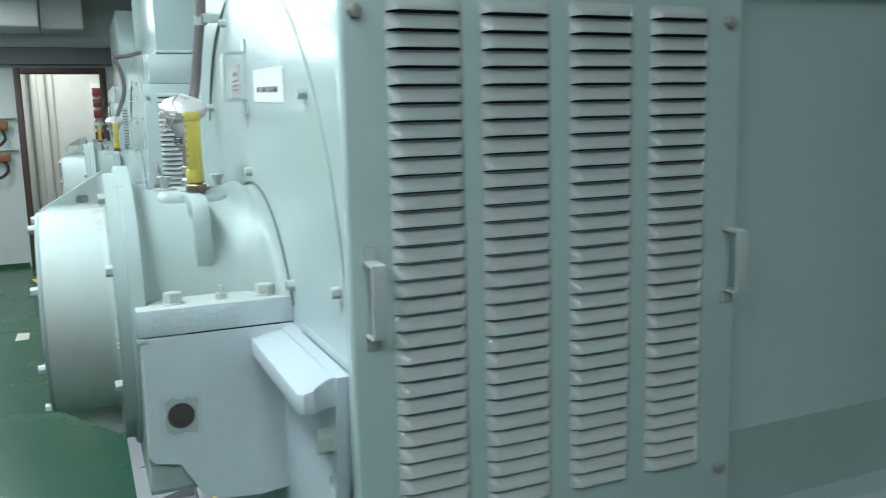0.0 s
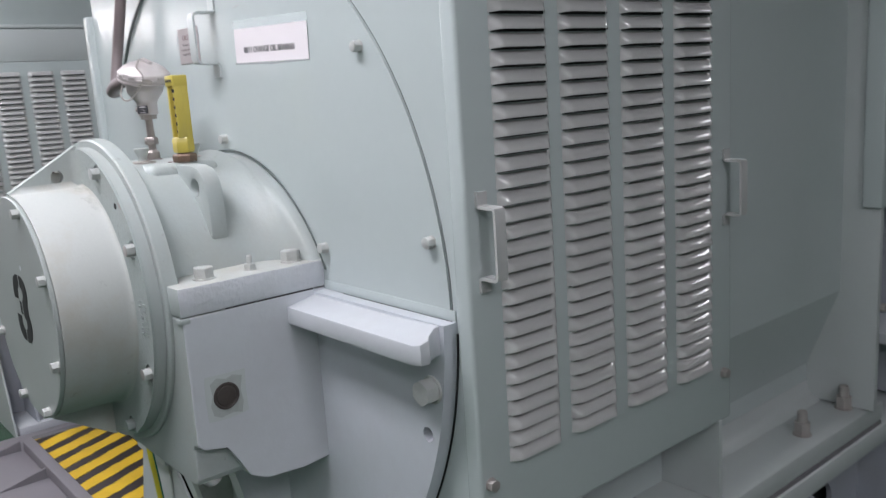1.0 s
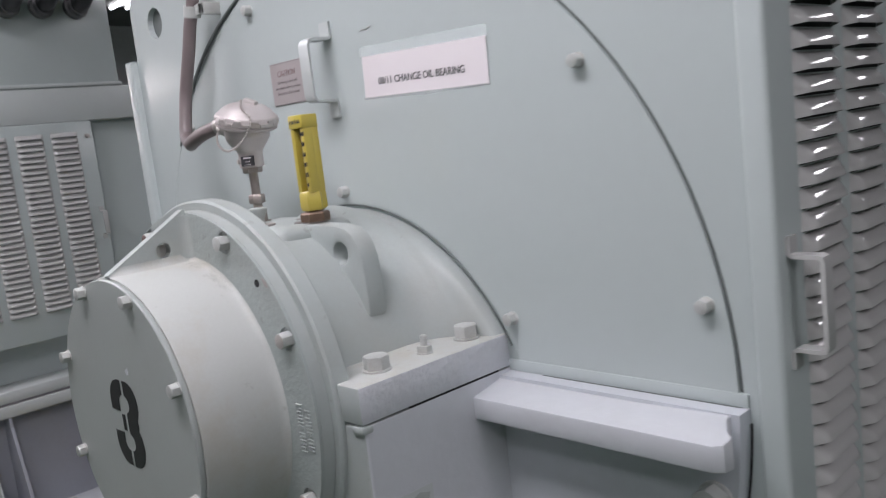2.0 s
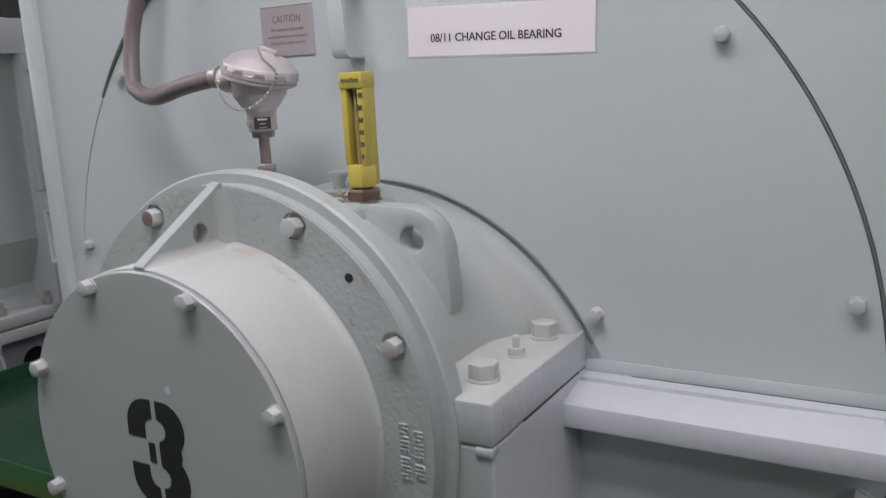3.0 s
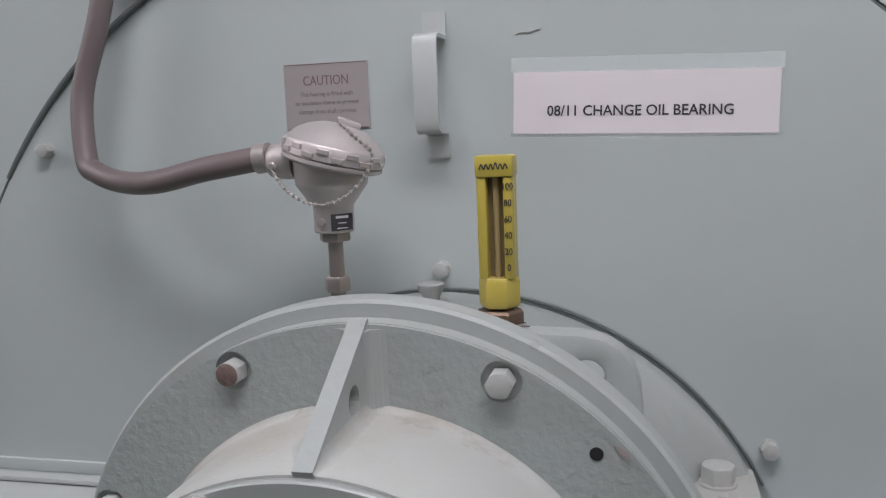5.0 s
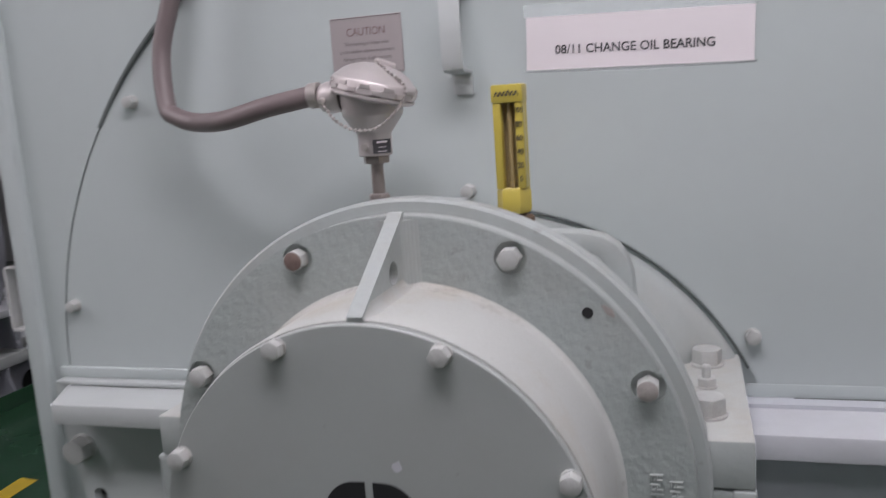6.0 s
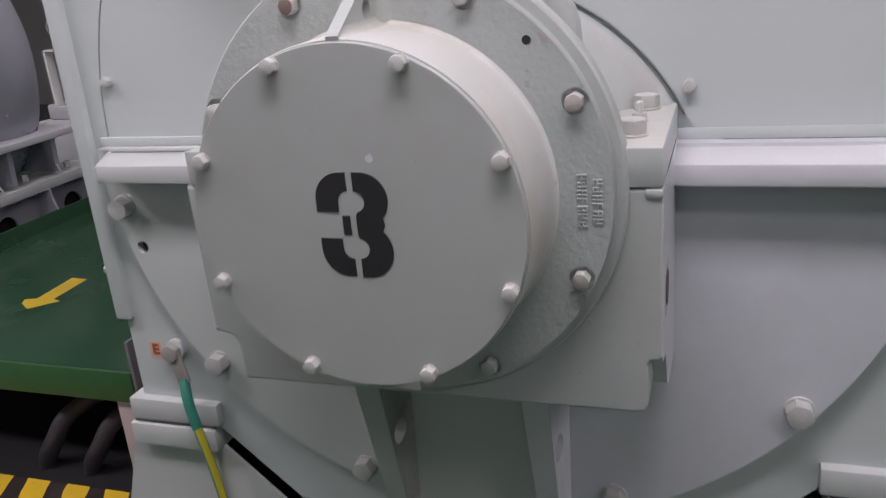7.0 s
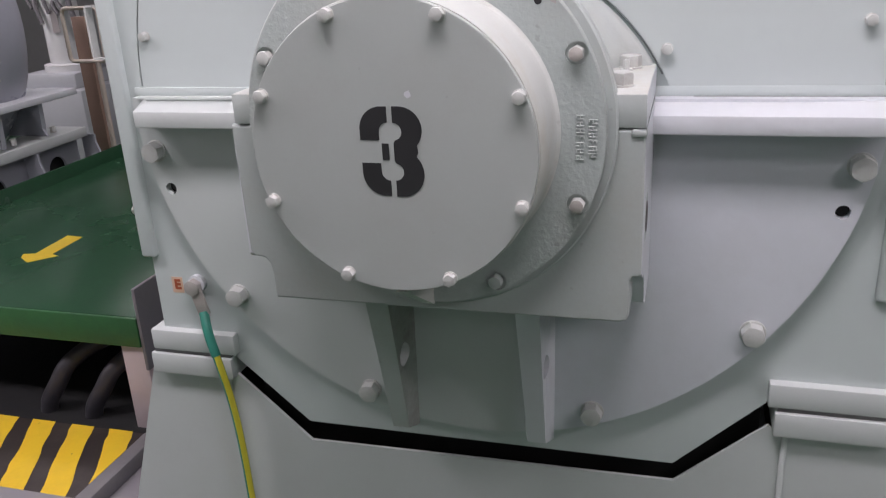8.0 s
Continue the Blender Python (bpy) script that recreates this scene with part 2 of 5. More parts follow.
def link(name, bm, material, parent=None, label="", smooth=False, angle=35):
    me = bpy.data.meshes.new(name)
    bmesh.ops.recalc_face_normals(bm, faces=bm.faces)
    bm.to_mesh(me)
    bm.free()
    for mat in material if isinstance(material, (list, tuple)) else (material,):
        me.materials.append(mat)
    if smooth:
        for p in me.polygons:
            p.use_smooth = True
        me.set_sharp_from_angle(angle=radians(angle))
    ob = new(name, me)
    under(ob, parent)
    if label:
        ob["label"] = label
    return ob


def part(name, bm, material, parent, label="", smooth=True, angle=35):
    return link(name, bm, material, parent, label, smooth, angle)


def shared(name, source, m, parent):
    ob = new(name, source.data)
    under(ob, parent)
    ob.matrix_basis = m
    return ob


def empty(name, m=None):
    e = new(name)
    e.empty_display_size = 0.1
    if m is not None:
        e.matrix_basis = m
    return e


def box(bm, x0, x1, y0, y1, z0, z1, bevel=0.0, seg=2):
    r = bmesh.ops.create_cube(bm, size=1)
    vs = r["verts"]
    for v in vs:
        v.co = Vector((x0 + (v.co.x + 0.5) * (x1 - x0), y0 + (v.co.y + 0.5) * (y1 - y0), z0 + (v.co.z + 0.5) * (z1 - z0)))
    if bevel > 0:
        es = list({e for v in vs for e in v.link_edges})
        bmesh.ops.bevel(bm, geom=es, offset=bevel, segments=seg, affect="EDGES", profile=0.5)
    return bm


def cuboid(*a, bevel=0.0, seg=2):
    return box(bmesh.new(), *a, bevel=bevel, seg=seg)


def prism(bm, outline, axis, a, b, bevel=0.0):
    """An outline of (u, v) pushed from a to b along an axis. x: (y, z), y: (x, z), z: (x, y)."""
    def co(u, v, w):
        return {"x": (w, u, v), "y": (u, w, v), "z": (u, v, w)}[axis]
    lo = [bm.verts.new(co(u, v, a)) for u, v in outline]
    hi = [bm.verts.new(co(u, v, b)) for u, v in outline]
    n = len(lo)
    f = [bm.faces.new(lo), bm.faces.new(hi)] + [bm.faces.new((lo[i], lo[(i + 1) % n], hi[(i + 1) % n], hi[i])) for i in range(n)]
    if bevel > 0:
        es = list({e for g in f[:2] for e in g.edges})
        bmesh.ops.recalc_face_normals(bm, faces=f)
        bmesh.ops.bevel(bm, geom=es, offset=bevel, segments=2, affect="EDGES", profile=0.5)
    return bm


def ring_plate(bm, outer, holes, axis, a, b):
    """A plate with openings: outline and holes as (u, v) rings, filled between and pushed from a to b."""
    def co(u, v, w):
        return {"x": (w, u, v), "y": (u, w, v), "z": (u, v, w)}[axis]
    edges = []
    for ring in [outer] + holes:
        vs = [bm.verts.new(co(u, v, a)) for u, v in ring]
        edges += [bm.edges.new((vs[i], vs[(i + 1) % len(vs)])) for i in range(len(vs))]
    r = bmesh.ops.triangle_fill(bm, use_beauty=True, edges=edges)
    faces = [g for g in r["geom"] if isinstance(g, bmesh.types.BMFace)]
    ext = bmesh.ops.extrude_face_region(bm, geom=faces)
    d = Vector(co(0, 0, b)) - Vector(co(0, 0, a))
    bmesh.ops.translate(bm, vec=d, verts=[g for g in ext["geom"] if isinstance(g, bmesh.types.BMVert)])
    return bm


def strap(path, half):
    """The closed outline of a bent flat bar that follows a line of (u, v) points."""
    left, right = [], []
    for i, (u, v) in enumerate(path):
        a, b = path[max(i - 1, 0)], path[min(i + 1, len(path) - 1)]
        d = Vector((b[0] - a[0], b[1] - a[1])).normalized()
        left.append((u - d.y * half, v + d.x * half))
        right.append((u + d.y * half, v - d.x * half))
    return left + right[::-1]


def arc(cu, cv, r, a0, a1, n):
    return [(cu + r * math.cos(radians(a0 + (a1 - a0) * i / n)), cv + r * math.sin(radians(a0 + (a1 - a0) * i / n))) for i in range(n + 1)]


def circle(cu, cv, r, n=32):
    return arc(cu, cv, r, 0, 360, n)[:-1]


def lathe(bm, profile, n=48, m=None, caps=True):
    """A turned body about the local z axis from (radius, height) pairs."""
    rows = []
    for r, h in profile:
        if r < 1e-6:
            rows.append([bm.verts.new((0, 0, h))])
        else:
            rows.append([bm.verts.new((r * math.cos(2 * math.pi * i / n), r * math.sin(2 * math.pi * i / n), h)) for i in range(n)])
    for p, q in zip(rows, rows[1:]):
        for i in range(n):
            j = (i + 1) % n
            if len(p) == 1 and len(q) > 1:
                bm.faces.new((p[0], q[i], q[j]))
            elif len(q) == 1 and len(p) > 1:
                bm.faces.new((p[i], p[j], q[0]))
            elif len(p) > 1:
                bm.faces.new((p[i], p[j], q[j], q[i]))
    if caps:
        for row in (rows[0], rows[-1]):
            if len(row) > 2:
                bm.faces.new(row)
    if m is not None:
        bmesh.ops.transform(bm, matrix=m, verts=[v for row in rows for v in row])
    return bm


TO_FRONT = pose(0, 0, 0, 90)  # local z looks along -y
TO_SIDE = pose(0, 0, 0, 0, 90)  # local z looks along +x


def tube(bm, points, r, n=12, m=None):
    """A round bar or hose along a smooth line of points."""
    pts = [Vector(p) for p in points]
    rows, up = [], Vector((0.13, 0.31, 0.94)).normalized()
    for i, p in enumerate(pts):
        d = (pts[min(i + 1, len(pts) - 1)] - pts[max(i - 1, 0)]).normalized()
        s = d.cross(up)
        s = s.normalized() if s.length > 1e-4 else d.orthogonal().normalized()
        t = s.cross(d).normalized()
        up = t
        rows.append([bm.verts.new(p + r * (math.cos(2 * math.pi * k / n) * s + math.sin(2 * math.pi * k / n) * t)) for k in range(n)])
    for a, b in zip(rows, rows[1:]):
        for k in range(n):
            bm.faces.new((a[k], a[(k + 1) % n], b[(k + 1) % n], b[k]))
    bm.faces.new(rows[0])
    bm.faces.new(rows[-1])
    return bm


def spline(keys, n=10):
    """Points along a Catmull-Rom line through keys."""
    k = [Vector(p) for p in keys]
    k = [2 * k[0] - k[1]] + k + [2 * k[-1] - k[-2]]
    out = []
    for i in range(1, len(k) - 2):
        for s in range(n):
            t = s / n
            a, b, c, d = k[i - 1], k[i], k[i + 1], k[i + 2]
            out.append(0.5 * (2 * b + (c - a) * t + (2 * a - 5 * b + 4 * c - d) * t * t + (3 * b - a - 3 * c + d) * t ** 3))
    return out + [k[-2]]


def hexbolt(af, height, washer=True, worn=False):
    """A chamfered hexagon head on a washer, local z out of the seat."""
    bm = bmesh.new()
    base = 0.0
    if washer:
        lathe(bm, [(0, 0), (af * 0.62, 0), (af * 0.62, af * 0.07), (af * 0.58, af * 0.1), (0, af * 0.1)], 20, caps=False)
        base = af * 0.1
    r = af / math.sqrt(3)
    rows = []
    for k, h in ((1.0, 0.0), (1.0, 0.84), (0.955, 0.93), (0.90, 0.985), (0.85, 1.0)):
        row = []
        for i in range(24):
            a = math.pi / 12 * i
            flat = af / 2 / math.cos((a + math.pi / 6) % (math.pi / 3) - math.pi / 6)
            rad = min(flat, r * 0.985) if k == 1.0 else min(flat, r * k)
            row.append(bm.verts.new((rad * math.cos(a), rad * math.sin(a), base + height * h)))
        rows.append(row)
    for a, b in zip(rows, rows[1:]):
        for i in range(24):
            bm.faces.new((a[i], a[(i + 1) % 24], b[(i + 1) % 24], b[i]))
    top = bm.faces.new(rows[-1])
    top.material_index = 1 if worn else 0
    bm.faces.new(rows[0])
    return bm


def text_mesh(body, size, name, material, parent, m, extrude=0.0003, spacing=1.0, squeeze=1.0, bold=0.0):
    """Lettering in the built-in font, turned into a mesh of its own."""
    cu = bpy.data.curves.new(name, "FONT")
    cu.body, cu.size, cu.extrude, cu.align_x, cu.align_y = body, size, extrude, "CENTER", "CENTER"
    cu.space_character, cu.resolution_u, cu.offset = spacing, 3, bold
    tmp = new("lettering", cu)
    dg = bpy.context.evaluated_depsgraph_get()
    me = bpy.data.meshes.new_from_object(tmp.evaluated_get(dg))
    bpy.data.objects.remove(tmp)
    me.materials.clear()
    me.materials.append(material)
    ob = new(name, me)
    under(ob, parent)
    ob.matrix_basis = m @ Matrix.Diagonal((squeeze, 1, 1, 1))
    return ob


# ---- the room ----
X0, X1, Y0, Y1, TOP = -9.2, 5.2, -5.2, 8.0, 3.5
DOOR = (-0.92, -0.05, 0.24, 2.40)
floor = tagged(link("floor", cuboid(X0 - 2.6, X1 + 0.2, Y0 - 0.2, Y1 + 0.2, FLOOR - 0.12, FLOOR), GREEN), "glossy dark green painted steel deck", "floor", kind="structure")
tagged(link("ceiling", cuboid(X0 - 2.6, X1 + 0.2, Y0 - 0.2, Y1 + 0.2, TOP, TOP + 0.1), CEIL), "grey painted steel deckhead", "ceiling", kind="structure")
bm = bmesh.new()
y0, y1, z0, z1 = DOOR
ring_plate(bm, [(Y0, FLOOR), (Y1, FLOOR), (Y1, TOP), (Y0, TOP)], [[(y0, z0), (y1, z0), (y1, z1), (y0, z1)]], "x", X0 - 0.1, X0)
wall_w = tagged(link("wall_west", bm, WALL), "white painted steel bulkhead with a doorway", "wall", kind="structure")
for nm, a in (("wall_east", (X1, X1 + 0.1, Y0, Y1)), ("wall_south", (X0 - 0.1, X1 + 0.1, Y0 - 0.1, Y0)), ("wall_north", (X0 - 0.1, X1 + 0.1, Y1, Y1 + 0.1)), ("wall_passage", (X0 - 2.5, X0 - 2.4, Y0, Y1))):
    tagged(link(nm, cuboid(*a, FLOOR, TOP), WALL if nm == "wall_passage" else BACKWALL), "painted steel bulkhead", "wall", kind="structure")
tagged(link("baseboard", cuboid(X0, X0 + 0.012, Y0, y0 - 0.09, FLOOR, FLOOR + 0.05), GREEN_EDGE), "green painted skirting strip along the bulkhead", "skirting", kind="structure")
door = empty("door_1", pose(X0, (y0 + y1) / 2, FLOOR))
tagged(door, "open doorway with a dark brown steel frame", "doorway", kind="structure")
part("jamb", cuboid(X0 - 0.11, X0 + 0.03, y0 - 0.07, y0, FLOOR, z1 + 0.07, bevel=0.004), BROWN, door)
part("jamb", cuboid(X0 - 0.11, X0 + 0.03, y1, y1 + 0.07, FLOOR, z1 + 0.07, bevel=0.004), BROWN, door)
part("lintel", cuboid(X0 - 0.11, X0 + 0.03, y0, y1, z1, z1 + 0.07, bevel=0.004), BROWN, door)
part("sill", cuboid(X0 - 0.11, X0 + 0.03, y0, y1, FLOOR, z0, bevel=0.004), BROWN, door)


def lamp_fixture(x, y, share):
    root = empty("ceiling_light", pose(x, y, TOP))
    tagged(root, "three-tube fluorescent ceiling light in a grey housing", "ceiling light", "ceiling lights")
    part("housing", cuboid(x - 0.78, x + 0.78, y - 0.25, y + 0.25, LAMP_Z + 0.04, LAMP_Z + 0.12, bevel=0.01), WALL, root)
    for dy in (-0.15, 0.0, 0.15):
        part("tube", tube(bmesh.new(), [(x - 0.74, y + dy, LAMP_Z + 0.02), (x + 0.74, y + dy, LAMP_Z + 0.02)], 0.014), TUBE, root)
    for dx in (-0.4, 0.4):
        part("hanger", tube(bmesh.new(), [(x + dx, y, LAMP_Z + 0.11), (x + dx, y, TOP)], 0.008), BED, root)
    data = bpy.data.lights.new("ceiling_lamp", "AREA")
    data.shape, data.size, data.size_y, data.energy, data.color = "RECTANGLE", 1.5, 0.46, LAMP_WATTS * share, WARM if x < -7 else (0.99, 1.0, 1.0)
    lo = new("ceiling_lamp", data)
    lo.matrix_basis = pose(x, y, LAMP_Z - 0.01)


def bulkhead_lamp(y, z=2.74):
    """A boxed tube light on the west bulkhead, looking into the room."""
    root = empty("wall_light", pose(X0, y, z))
    tagged(root, "boxed fluorescent light fixed to the white bulkhead", "wall light", "wall lights")
    part("housing", cuboid(X0, X0 + 0.06, y - 0.46, y + 0.46, z - 0.13, z + 0.13, bevel=0.008), WALL, root)
    part("diffuser", cuboid(X0 + 0.06, X0 + 0.075, y - 0.43, y + 0.43, z - 0.10, z + 0.10, bevel=0.006), TUBE, root)
    data = bpy.data.lights.new("wall_lamp", "AREA")
    data.shape, data.size, data.size_y, data.energy, data.color = "RECTANGLE", 0.20, 0.86, 6.3, WARM
    lo = new("wall_lamp", data)
    lo.matrix_basis = pose(X0 + 0.08, y, z, 0, -90)


for lamp in LAMPS:
    lamp_fixture(*lamp)
for y in BULKHEAD_LAMPS:
    bulkhead_lamp(y)


# ---- a motor and its bed ----
def bolts(name, bm, material, parent, places, m_face):
    """One bolt mesh shared over places (x, y, z, turn)."""
    first = None
    for x, y, z, turn in places:
        m = pose(x, y, z) @ m_face @ pose(0, 0, 0, 0, 0, turn)
        if first is None:
            first = part(name, bm, material, parent)
            first.matrix_basis = m
        else:
            shared(name, first, m, parent)


def louvre_mesh(w, h, depth):
    """One pressed louvre: a hood that swells towards its lower lip, with a dark face for the shaded slot beneath. Local
    x out, y along, z up.
    """
    bm = bmesh.new()
    nv, taper = 6, 0.021
    ends = (0.0, 0.002, 0.0045, 0.0075, 0.011, 0.0145, 0.018, taper)
    along = [-w / 2 + d for d in ends] + [0.0] + [w / 2 - d for d in reversed(ends)]
    g = []
    for j in range(nv + 1):
        v = j / nv
        row = []
        for y in along:
            q = min(1.0, (w / 2 - abs(y)) / taper)
            e = math.sin(q * math.pi / 2)
            o = depth * e * math.sin(v * math.pi / 2) ** 0.9
            row.append(bm.verts.new((o, y, h * (1 - v) - 0.0022 * (1 - e) * v)))
        g.append(row)
    for j in range(nv):
        for i in range(len(along) - 1):
            bm.faces.new((g[j][i], g[j][i + 1], g[j + 1][i + 1], g[j + 1][i]))
    # a flat dark face painted for the shaded slot behind the lip
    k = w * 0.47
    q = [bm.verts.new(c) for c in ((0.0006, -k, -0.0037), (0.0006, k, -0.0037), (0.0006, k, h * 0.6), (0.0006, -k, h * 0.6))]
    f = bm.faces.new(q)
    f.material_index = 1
    return bm


ROWS_N, PITCH, TOP_ROW = 31, 0.0272, 1.9085
COLUMNS = (0.117, 0.275, 0.438, 0.600)


def strap_handle(parent, x, y, z0, z1, out, width, sx):
    """A bent flat-bar handle with welded feet, standing off a side face; sx is the side it faces."""
    k, f = 0.006, x + sx * 0.0025
    o = x + sx * out
    path = [(f, z1 + 0.024), (f, z1 + k / 2), (f + sx * 0.004, z1), (o - sx * k, z1), (o - sx * 0.0015, z1 - 0.0015), (o, z1 - k), (o, z0 + k), (o - sx * 0.0015, z0 + 0.0015), (o - sx * k, z0), (f + sx * 0.004, z0), (f, z0 - k / 2), (f, z0 - 0.024)]
    bm = prism(bmesh.new(), strap(path, 0.0025), "y", y - width / 2, y + width / 2)
    return part("handle", bm, LOUVRE, parent)


def louvred_panel(root, sx, x0, x1, ya, yb, z0, z1, cols, rows, top_row, handles=True):
    """A sheet-steel hood on the side of the frame with pressed louvres."""
    a, b = sorted((sx * x0, sx * x1))
    panel = part("louvred_panel", cuboid(a, b, ya, yb, z0, z1, bevel=0.007, seg=3), MINT_SHEET, root, "pressed louvred steel side panel")
    face = sx * x1
    first = None
    for c in cols:
        for i in range(rows):
            m = pose(face, c, top_row - PITCH * i, 0, 0, 0 if sx > 0 else 180)
            if first is None:
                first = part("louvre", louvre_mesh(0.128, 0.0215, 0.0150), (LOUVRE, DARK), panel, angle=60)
                first.matrix_basis = m
            else:
                shared("louvre", first, m, panel)
    if handles:
        for y in (ya + 0.032, yb - 0.025):
            strap_handle(panel, face, y, 1.418, 1.531, 0.042, 0.022, sx)
    bolts("bolt", hexbolt(0.019, 0.011), STEEL, panel, [(face, y, z, 11 * k) for k, (y, z) in enumerate(((ya + 0.022, 1.906), (yb - 0.032, 1.906), (ya + 0.022, 1.067), (yb - 0.032, 1.067)))], TO_SIDE if sx > 0 else pose(0, 0, 0, 0, -90))
    return panel


def motor(name, label):
    root = empty(name, pose(0, 0, FLOOR))
    tagged(root, label, "electric motor", "electric motors in a row")
    # frame end plate with a round opening and slinging holes
    top = 2.15
    outline = [(0.818, 0.715), (0.818, 0.95), (0.80, 0.953), (0.80, 1.96), (0.775, 1.98), (0.775, top - 0.07)] + arc(0.705, top - 0.07, 0.07, 0, 90, 6) + arc(-0.705, top - 0.07, 0.07, 90, 180, 6) + [(-0.775, 1.98), (-0.80, 1.96), (-0.80, 0.715), (-0.622, 0.715), (-0.620, 0.708), (-0.434, 0.541), (0.422, 0.541), (0.598, 0.711), (0.600, 0.715)]
    bm = ring_plate(bmesh.new(), outline, [circle(0, AXIS, 0.7455, 120), circle(-0.655, 2.05, 0.036, 20), circle(0.655, 2.05, 0.036, 20)], "y", 0.0, 0.022)
    part("end_plate", bm, MINT_SHEET, root, smooth=False)
    part("gasket", cuboid(-0.76, 0.76, 0.014, 0.02, 0.75, 2.1), RUBBER, root)
    # upper sheet cover
    ow = 0.381
    outline = arc(0, AXIS, 0.7398, 0.8, 179.2, 100) + [(-ow, 1.355)] + arc(0, 1.20, 0.412, 158, 22, 40) + [(ow, 1.355)]
    cover = part("upper_cover", prism(bmesh.new(), outline, "y", -0.0025, 0.012), MINT_SHEET, root, "smooth half-round sheet steel cover", smooth=False)
    part("edge_cord", tube(bmesh.new(), [(x, 0.0045, z) for x, z in arc(0, AXIS, 0.7426, 1, 179, 100)], 0.0028, 8), RUBBER, cover)
    part("loose_cord", tube(bmesh.new(), [(x, -0.001 - 0.006 * math.sin(math.pi * k / 40), z) for k, (x, z) in enumerate(arc(0, AXIS, 0.7430, 108, 146, 40))], 0.0040, 8), RUBBER_DARK, cover)
    part("edge_cord", tube(bmesh.new(), [(x, -0.0045, z) for x, z in arc(0, 1.20, 0.4092, 26, 154, 60)], 0.0018, 8), RUBBER_DARK, cover)
    places = [(r * math.cos(radians(a)), -0.0025, AXIS + r * math.sin(radians(a)), 13 * a) for r, a in ((0.715, 9.9), (0.705, 39.8), (0.705, 70), (0.702, 110.2), (0.71, 140.5), (0.722, 170.4))]
    places += [(-0.006, -0.0025, 1.634, 5), (0.374, -0.0025, 1.424, 20), (-0.374, -0.0025, 1.424, 40)]
    bolts("bolt", hexbolt(0.0178, 0.014), BOLT, cover, places, TO_FRONT)
    # strap handle on the cover
    bm = bmesh.new()
    path = [(-0.005, 1.940), (-0.005, 1.914), (-0.009, 1.910), (-0.045, 1.9095), (-0.052, 1.906), (-0.0555, 1.899), (-0.0555, 1.812), (-0.052, 1.805), (-0.045, 1.8015), (-0.009, 1.801), (-0.005, 1.797), (-0.005, 1.770)]
    prism(bm, strap(path, 0.0024), "x", -0.018, 0.010)
    part("handle", bm, MINT, cover)
    # lower bracket: half-round plate, top ledges, gussets
    outline = arc(0, AXIS, 0.753, 180.5, 359.5, 80)
    holes = [circle(s * 0.693, 1.134, 0.0135, 16) for s in (-1, 1)]
    bracket = part("lower_bracket", ring_plate(bmesh.new(), outline, holes, "y", -0.03, 0.0), BRACKET, root, "thick half-round cast bracket plate", smooth=False)
    for s in (-1, 1):
        # dark disc set in the hole to paint the shade inside it
        part("plug", lathe(bmesh.new(), [(0, 0), (0.0132, 0), (0.0132, 0.004), (0, 0.004)], 16, pose(s * 0.693, -0.008, 1.134) @ TO_FRONT, caps=False), DARK, bracket)
        bm = bmesh.new()
        if s > 0:
            plan = [(0.33, 0.0), (0.33, -0.092), (0.748, -0.094), (0.760, -0.086), (0.763, -0.07), (0.752, -0.06), (0.742, -0.04), (0.738, 0.0)]
        else:
            plan = [(-0.33, 0.0), (-0.722, 0.0), (-0.720, -0.040), (-0.714, -0.089), (-0.708, -0.092), (-0.33, -0.092)]
        prism(bm, plan, "z", 1.286, 1.338, 0.003)
        for v in bm.verts:
            if v.co.z > 1.33:  # the top falls towards the front
                v.co.z -= 0.017 * min(1.0, max(0.0, (-0.034 - v.co.y) / 0.055))
        if s < 0:
            box(bm, -0.738, -0.34, -0.034, -0.017, 1.334, 1.3415, 0.002)
        part("ledge", bm, PALE if s > 0 else MINT, bracket)
        a, b, out = (0.352, 0.752, 0.0034) if s > 0 else (-0.760, -0.352, 0.008)
        part("ledge_strip", cuboid(a, b, -out, 0.002, 1.3385, 1.357, bevel=0.0008 if s > 0 else 0.002), MINT_SHEET, bracket)
        if s > 0:
            part("seam", cuboid(0.425, 0.745, -0.0055, 0.0, 1.3368, 1.3392), RUBBER_DARK, bracket)
        gx = 0.138 if s > 0 else -0.171
        outline = [(-0.175, 1.03), (-0.068, 0.60), (-0.03, 0.59), (-0.03, 1.03)]
        bm = ring_plate(bmesh.new(), outline, [circle(-0.075, 0.79, 0.026, 20)], "x", gx - 0.025, gx + 0.025)
        for v in bm.verts:  # cast draft: thinner at the foot, spreading into the plate
            f = min(1.0, max(0.0, (1.03 - v.co.z) / 0.43))
            root_w = max(0.0, (v.co.y + 0.075) / 0.045) ** 2
            v.co.x = gx + (v.co.x - gx) * (1 - 0.24 * f + 0.5 * root_w)
        bm.normal_update()
        for f in bm.faces:
            f.material_index = 1 if f.normal.x > 0.5 else 0
        part("gusset", bm, (PALE, PALE) if s > 0 else (CAST, GRIMY), bracket, smooth=False)
    # black tube stands for the contact shadow in the gap along the rim
    part("edge_gap", tube(bmesh.new(), [(x, -0.001, z) for x, z in arc(0, AXIS, 0.7535, 358, 306, 50)], 0.0021, 8), DARK, bracket)
    places = [(s * x, -0.03, z, 17 * k) for k, (x, z) in enumerate(((0.714, 1.221), (0.559, 0.884), (0.2515, 0.669))) for s in (-1, 1)]
    bolts("bolt", hexbolt(0.040, 0.024), BOLT, bracket, places, TO_FRONT)
